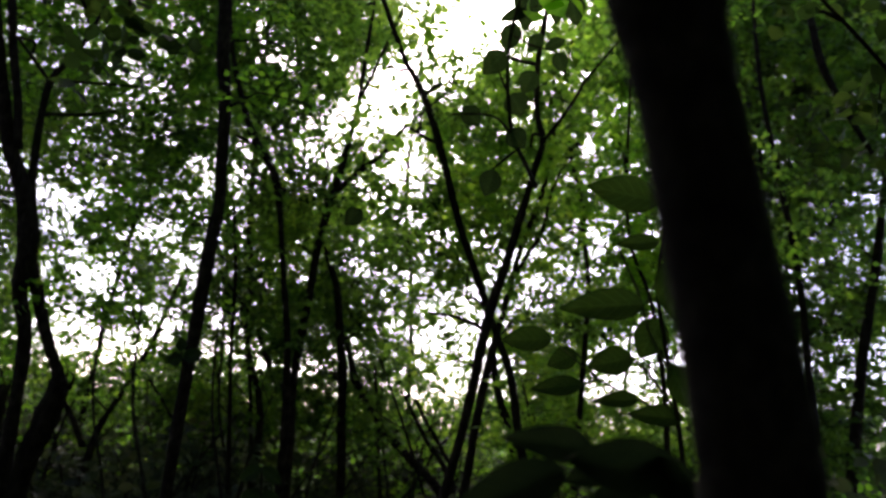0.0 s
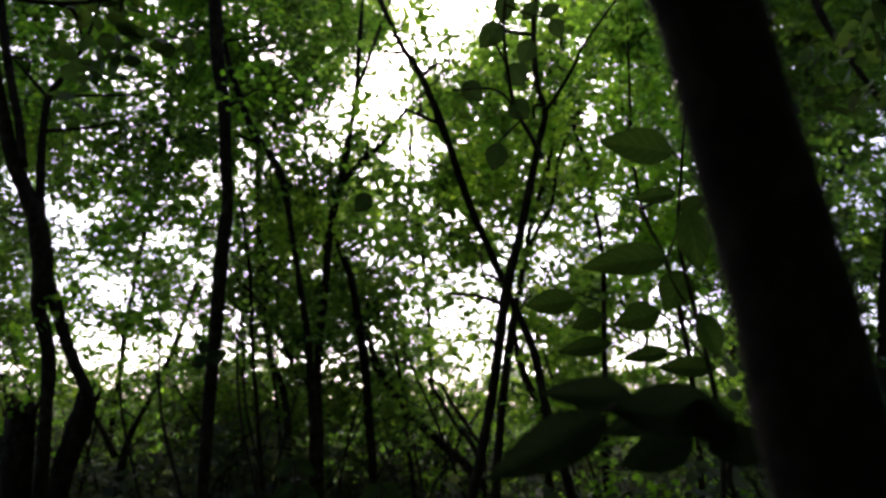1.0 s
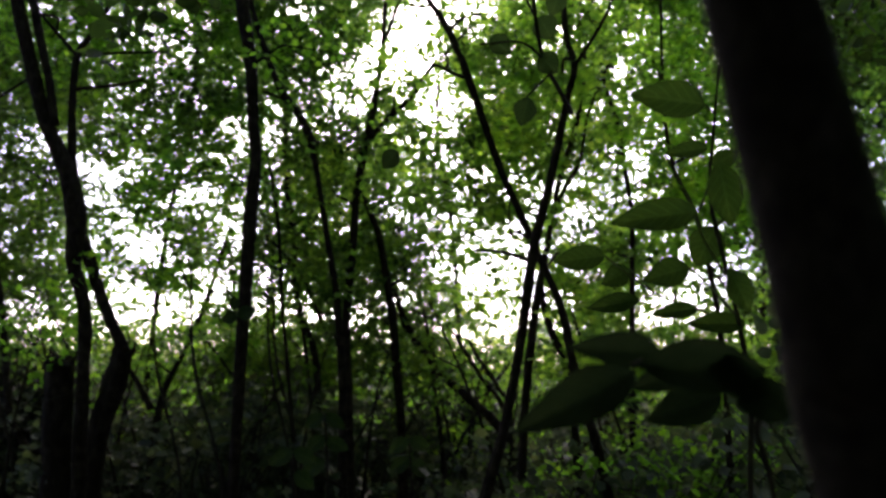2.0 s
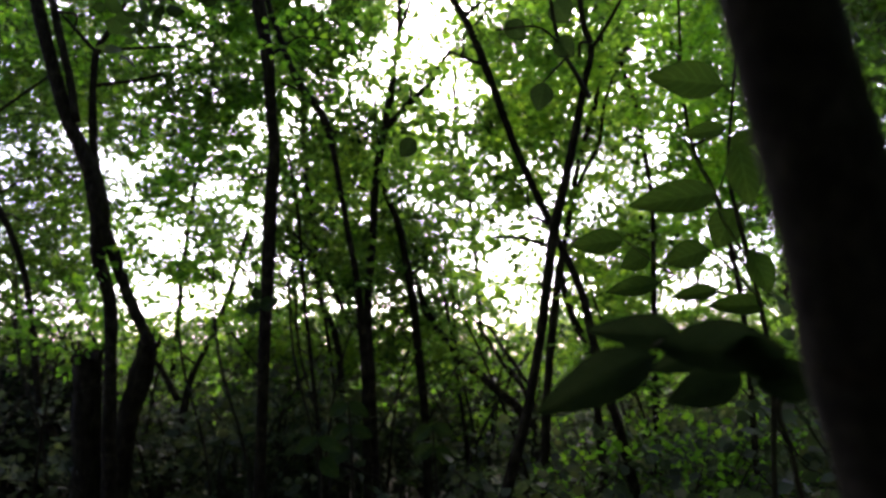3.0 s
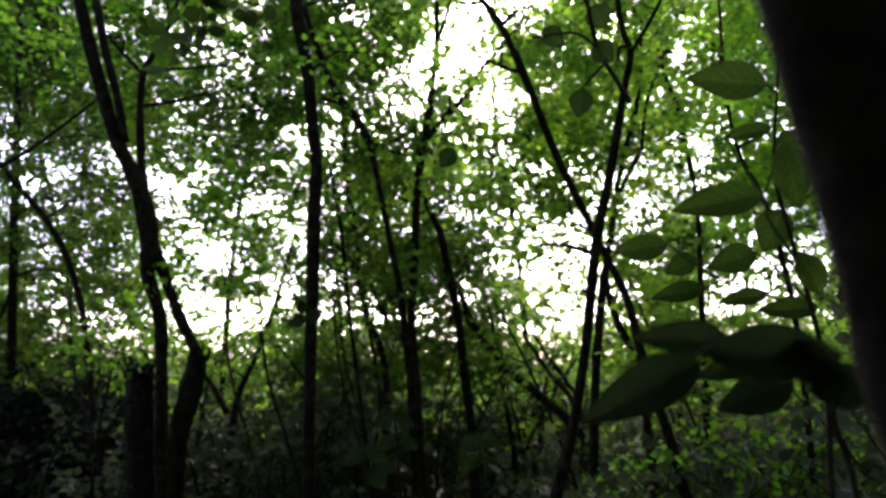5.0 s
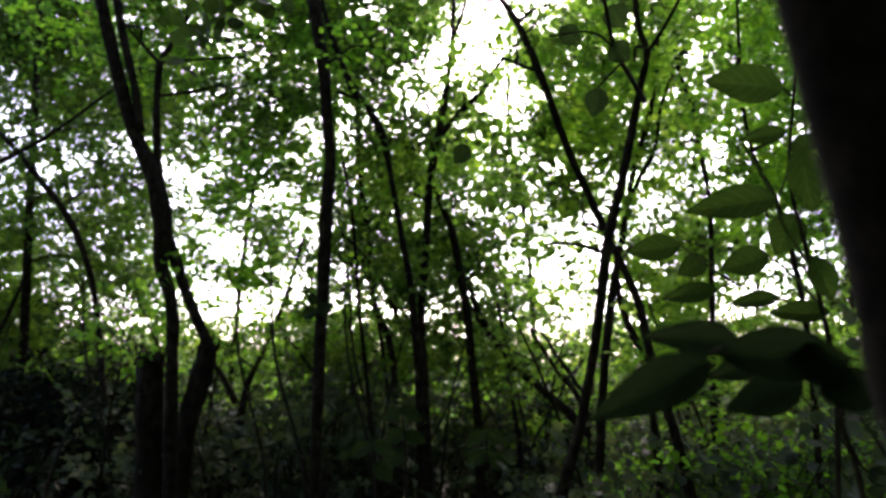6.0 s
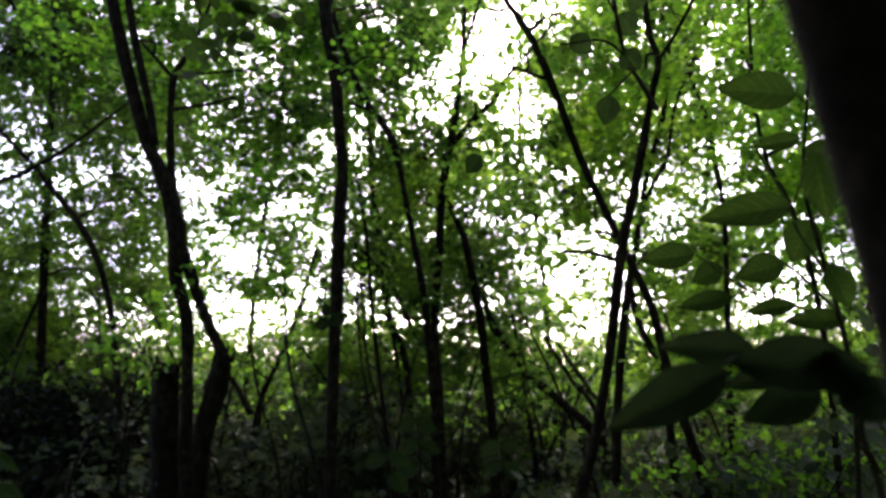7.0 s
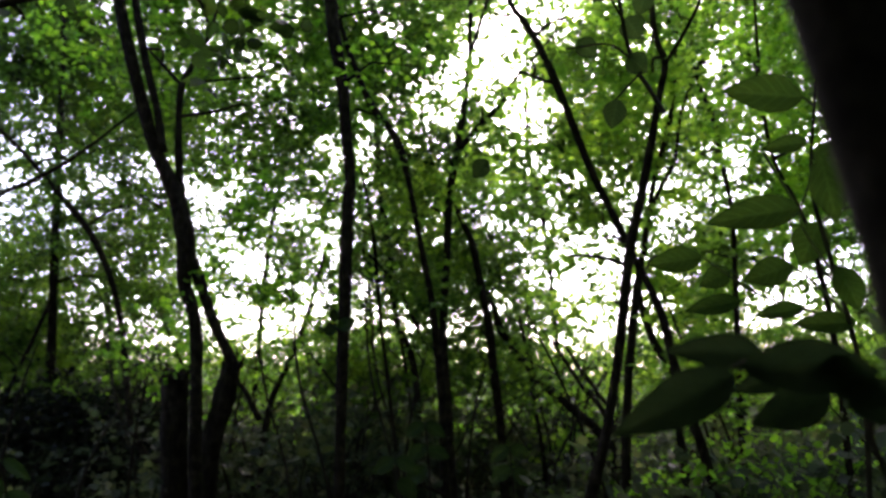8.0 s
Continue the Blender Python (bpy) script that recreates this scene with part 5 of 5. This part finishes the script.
shoot(cross_tree, [
    [(0.968, 3.277, 2.633, 0.0129), (0.820, 2.943, 2.610, 0.0093), (0.696, 2.700, 2.626, 0.0086), (0.628, 2.575, 2.768, 0.0073), (0.606, 2.491, 2.926, 0.0061), (0.632, 2.444, 3.109, 0.0051), (0.647, 2.400, 3.291, 0.0041)],
    [(0.677, 2.654, 2.617, 0.0053), (0.596, 2.655, 2.671, 0.0042), (0.451, 2.682, 2.663, 0.0042)],
    [(0.649, 2.628, 2.749, 0.0042), (0.583, 2.570, 2.825, 0.0042), (0.548, 2.521, 2.840, 0.0031)],
    [(0.606, 2.491, 2.926, 0.0041), (0.682, 2.485, 2.893, 0.0041), (0.775, 2.473, 2.878, 0.0031)],
    [(0.715, 2.658, 2.568, 0.0042), (0.660, 2.681, 2.511, 0.0042), (0.627, 2.695, 2.477, 0.0032)],
    [(0.664, 2.443, 3.092, 0.0051), (0.771, 2.417, 3.123, 0.0041)],
], [
    ((0.649, 2.436, 3.131), (0.654, 2.478, 2.946), 0.114, (-0.219, -1.082, -0.368)),
    ((0.615, 2.480, 2.967), (0.595, 2.508, 2.860), 0.082, (-0.207, -1.106, -0.332)),
    ((0.595, 2.508, 2.860), (0.526, 2.539, 2.777), 0.094, (-0.193, -1.125, -0.305)),
    ((0.717, 2.470, 2.933), (0.673, 2.492, 2.872), 0.061, (-0.237, -1.101, -0.328)),
    ((0.733, 2.478, 2.888), (0.804, 2.456, 2.929), 0.049, (-0.261, -1.018, -0.239)),
    ((0.775, 2.473, 2.878), (0.811, 2.483, 2.809), 0.065, (-0.271, -1.101, -0.309)),
    ((0.655, 2.463, 3.011), (0.559, 2.488, 2.973), 0.053, (-0.206, -1.018, -0.265)),
    ((0.754, 2.425, 3.101), (0.761, 2.453, 2.977), 0.082, (-0.254, -1.073, -0.366)),
    ((0.797, 2.422, 3.085), (0.835, 2.439, 2.980), 0.090, (-0.273, -1.069, -0.363)),
    ((0.657, 2.624, 2.760), (0.710, 2.633, 2.682), 0.106, (-0.230, -1.138, -0.260)),
    ((0.729, 2.591, 2.850), (0.699, 2.616, 2.764), 0.085, (-0.238, -1.123, -0.286)),
    ((0.634, 2.693, 2.477), (0.612, 2.720, 2.375), 0.093, (-0.213, -1.179, -0.166)),
    ((0.666, 2.654, 2.626), (0.737, 2.655, 2.566), 0.093, (-0.237, -1.153, -0.221)),
    ((0.489, 2.669, 2.692), (0.560, 2.670, 2.632), 0.085, (-0.177, -1.157, -0.243)),
    ((0.173, 2.914, 2.312), (0.117, 2.938, 2.246), 0.079, (-0.048, -1.145, -0.017)),
])
shoot(pole_tree, [
    [(-0.649, 5.035, 1.674, 0.0091), (-0.664, 4.923, 1.741, 0.0071), (-0.679, 4.862, 1.808, 0.0053)],
], [
    ((-0.658, 4.868, 1.766), (-0.551, 4.859, 1.822), 0.099, (0.123, -1.066, 0.240)),
    ((-0.665, 4.866, 1.780), (-0.749, 4.873, 1.738), 0.092, (0.143, -1.063, 0.247)),
    ((-0.675, 4.862, 1.808), (-0.686, 4.848, 1.892), 0.071, (0.138, -1.063, 0.229)),
])
climber = [(0.595, 3.678, 3.197, 0.0035), (0.602, 3.660, 3.270, 0.0035), (0.643, 3.630, 3.374, 0.0035), (0.671, 3.594, 3.506, 0.0035), (0.693, 3.560, 3.637, 0.0035), (0.712, 3.521, 3.797, 0.0035), (0.709, 3.449, 4.112, 0.0035)]
sapling('sapling with broad toothed oval leaves beside trunk', [
    [(0.775, 1.419, -0.100, 0.0061), (0.725, 1.369, 1.047, 0.0047), (0.706, 1.332, 1.277, 0.0047), (0.697, 1.303, 1.462, 0.0047), (0.669, 1.283, 1.591, 0.0042), (0.633, 1.264, 1.711, 0.0037), (0.609, 1.249, 1.803, 0.0033), (0.601, 1.207, 1.915, 0.0023), (0.588, 1.152, 2.025, 0.0018)],
    [(0.656, 1.285, 1.657, 0.0028), (0.609, 1.274, 1.722, 0.0024), (0.592, 1.288, 1.792, 0.0024), (0.554, 1.299, 1.875, 0.0020)],
    [(0.675, 1.295, 1.592, 0.0028), (0.642, 1.335, 1.653, 0.0024), (0.603, 1.330, 1.682, 0.0020)],
    [(0.673, 1.286, 1.572, 0.0028), (0.622, 1.341, 1.609, 0.0024), (0.593, 1.459, 1.646, 0.0021), (0.469, 1.388, 1.705, 0.0016)],
    [(0.607, 1.233, 1.827, 0.0018), (0.592, 1.255, 1.768, 0.0019)],
    [(0.602, 1.205, 1.924, 0.0018), (0.567, 1.168, 1.927, 0.0018)],
    [(0.593, 1.459, 1.646, 0.0017), (0.563, 1.461, 1.633, 0.0016)],
    [(0.593, 1.459, 1.646, 0.0017), (0.565, 1.513, 1.698, 0.0017)],
], [
    ((0.567, 1.168, 1.927), (0.443, 1.156, 1.936), 0.066, (-0.347, -1.108, -0.142)),
    ((0.589, 1.255, 1.768), (0.436, 1.228, 1.743), 0.062, (-0.375, -1.133, 0.008)),
    ((0.469, 1.388, 1.705), (0.374, 1.390, 1.694), 0.053, (-0.288, -1.158, 0.074)),
    ((0.605, 1.330, 1.682), (0.524, 1.334, 1.658), 0.057, (-0.388, -1.169, 0.033)),
    ((0.640, 1.294, 1.750), (0.606, 1.305, 1.681), 0.067, (-0.577, -1.147, -0.058)),
    ((0.565, 1.513, 1.698), (0.507, 1.517, 1.668), 0.051, (-0.331, -1.177, 0.037)),
    ((0.563, 1.461, 1.633), (0.460, 1.464, 1.616), 0.043, (-0.329, -1.121, 0.160)),
    ((0.626, 1.341, 1.609), (0.542, 1.343, 1.599), 0.033, (-0.398, -1.050, 0.199)),
    ((0.683, 1.284, 1.580), (0.583, 1.284, 1.581), 0.041, (-0.441, -1.061, 0.199)),
    ((0.594, 1.182, 1.837), (0.621, 1.199, 1.731), 0.059, (-0.565, -1.126, -0.118)),
    ((0.619, 1.209, 1.665), (0.662, 1.220, 1.593), 0.048, (-0.374, -1.136, 0.026)),
    ((0.632, 1.296, 1.894), (0.554, 1.298, 1.883), 0.035, (-0.401, -0.998, 0.007)),
    ((0.642, 1.302, 1.861), (0.691, 1.296, 1.894), 0.039, (-0.442, -0.981, 0.020)),
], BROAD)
# these leaves take the darkened copy that holds their shade
sapling('low sapling branch with large leaves, shade put into their colour', [
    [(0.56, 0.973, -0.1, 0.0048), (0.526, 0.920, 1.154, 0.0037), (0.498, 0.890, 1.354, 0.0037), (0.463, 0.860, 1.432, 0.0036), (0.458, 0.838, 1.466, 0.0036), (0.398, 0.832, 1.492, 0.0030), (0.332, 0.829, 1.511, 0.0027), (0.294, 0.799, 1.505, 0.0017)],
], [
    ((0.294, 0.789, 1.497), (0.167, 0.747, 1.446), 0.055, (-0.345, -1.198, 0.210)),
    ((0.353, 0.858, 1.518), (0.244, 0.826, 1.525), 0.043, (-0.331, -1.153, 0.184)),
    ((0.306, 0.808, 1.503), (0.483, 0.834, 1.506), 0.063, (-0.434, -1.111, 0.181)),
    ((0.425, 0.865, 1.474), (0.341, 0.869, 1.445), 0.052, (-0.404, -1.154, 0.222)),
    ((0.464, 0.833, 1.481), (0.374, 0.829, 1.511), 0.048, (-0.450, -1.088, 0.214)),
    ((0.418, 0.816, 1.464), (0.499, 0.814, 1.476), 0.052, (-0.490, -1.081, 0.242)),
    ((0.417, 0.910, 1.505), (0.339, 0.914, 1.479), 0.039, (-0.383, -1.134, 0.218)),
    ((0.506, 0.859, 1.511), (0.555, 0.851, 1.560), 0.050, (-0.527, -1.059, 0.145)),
], BROAD_SHADED)
sapling('low hazel seedling with broad dull green leaves', [
    [(-1.795, 3.520, -0.100, 0.0094), (-1.845, 3.470, 0.683, 0.0072), (-1.855, 3.433, 0.921, 0.0058), (-1.874, 3.399, 1.135, 0.0043)],
], [
    ((-1.874, 3.399, 1.135), (-1.758, 3.413, 1.049), 0.058, (0.468, -1.028, 0.345)),
    ((-1.879, 3.400, 1.125), (-2.013, 3.408, 1.078), 0.082, (0.494, -1.014, 0.341)),
    ((-1.867, 3.414, 1.040), (-1.946, 3.425, 0.969), 0.087, (0.483, -1.017, 0.366)),
    ((-1.864, 3.422, 0.992), (-1.729, 3.435, 0.907), 0.087, (0.460, -1.027, 0.381)),
], ROUND)
sapling('low hazel seedling with broad dull green leaves', [
    [(-0.013, 4.541, -0.100, 0.0122), (-0.063, 4.491, 0.634, 0.0094), (-0.075, 4.442, 0.944, 0.0075), (-0.100, 4.398, 1.222, 0.0056)],
], [
    ((-0.100, 4.398, 1.222), (0.019, 4.410, 1.142), 0.081, (0.009, -1.147, 0.312)),
    ((-0.100, 4.399, 1.216), (-0.213, 4.409, 1.148), 0.088, (0.035, -1.147, 0.312)),
    ((-0.094, 4.417, 1.098), (-0.194, 4.430, 1.018), 0.094, (0.032, -1.145, 0.339)),
    ((-0.091, 4.420, 1.080), (0.044, 4.428, 1.030), 0.088, (0.005, -1.145, 0.340)),
    ((-0.088, 4.437, 0.975), (-0.226, 4.452, 0.882), 0.100, (0.035, -1.141, 0.368)),
], ROUND)
sapling('low hazel seedling with broad dull green leaves', [
    [(-0.155, 4.151, -0.100, 0.0111), (-0.205, 4.101, 0.535, 0.0085), (-0.216, 4.057, 0.816, 0.0068), (-0.239, 4.017, 1.068, 0.0051)],
], [
    ((-0.239, 4.017, 1.068), (-0.114, 4.027, 1.007), 0.085, (0.043, -1.143, 0.354)),
    ((-0.239, 4.017, 1.068), (-0.358, 4.029, 0.995), 0.085, (0.074, -1.141, 0.355)),
    ((-0.230, 4.033, 0.967), (-0.125, 4.048, 0.872), 0.091, (0.043, -1.139, 0.382)),
], ROUND)
sapling('low hazel seedling with broad dull green leaves', [
    [(0.448, 4.456, -0.100, 0.0119), (0.398, 4.406, 0.527, 0.0092), (0.386, 4.359, 0.830, 0.0073), (0.361, 4.315, 1.102, 0.0055)],
], [
    ((0.361, 4.315, 1.102), (0.484, 4.325, 1.041), 0.086, (-0.097, -1.140, 0.338)),
    ((0.361, 4.315, 1.102), (0.245, 4.329, 1.017), 0.086, (-0.070, -1.142, 0.341)),
    ((0.370, 4.333, 0.993), (0.251, 4.345, 0.914), 0.092, (-0.071, -1.140, 0.365)),
    ((0.370, 4.335, 0.981), (0.496, 4.349, 0.890), 0.092, (-0.098, -1.137, 0.368)),
], ROUND)


vine = tagged(new("climber"), "thin bare climber hanging in a canopy gap", "climber")
vine.location = climber[0][:3]
v_, f_ = tube(np.array(climber) - (*climber[0][:3], 0), 5, 5, 0.15, seed=4)
mesh_object("stem", v_, f_, TWIG, vine)
for k_ in (1, 2, 3, 4):
    c_ = np.array(climber[k_][:3]) - np.array(climber[0][:3])
    v_, f_ = tube([(*c_, 0.0025), (*(c_ + (-0.03, 0.0, 0.02)), 0.002), (*(c_ + (-0.07 + 0.02 * k_, 0, 0.03)), 0.001)], 4, 3, 0.1, seed=k_)
    mesh_object("tendril", v_, f_, TWIG, vine)
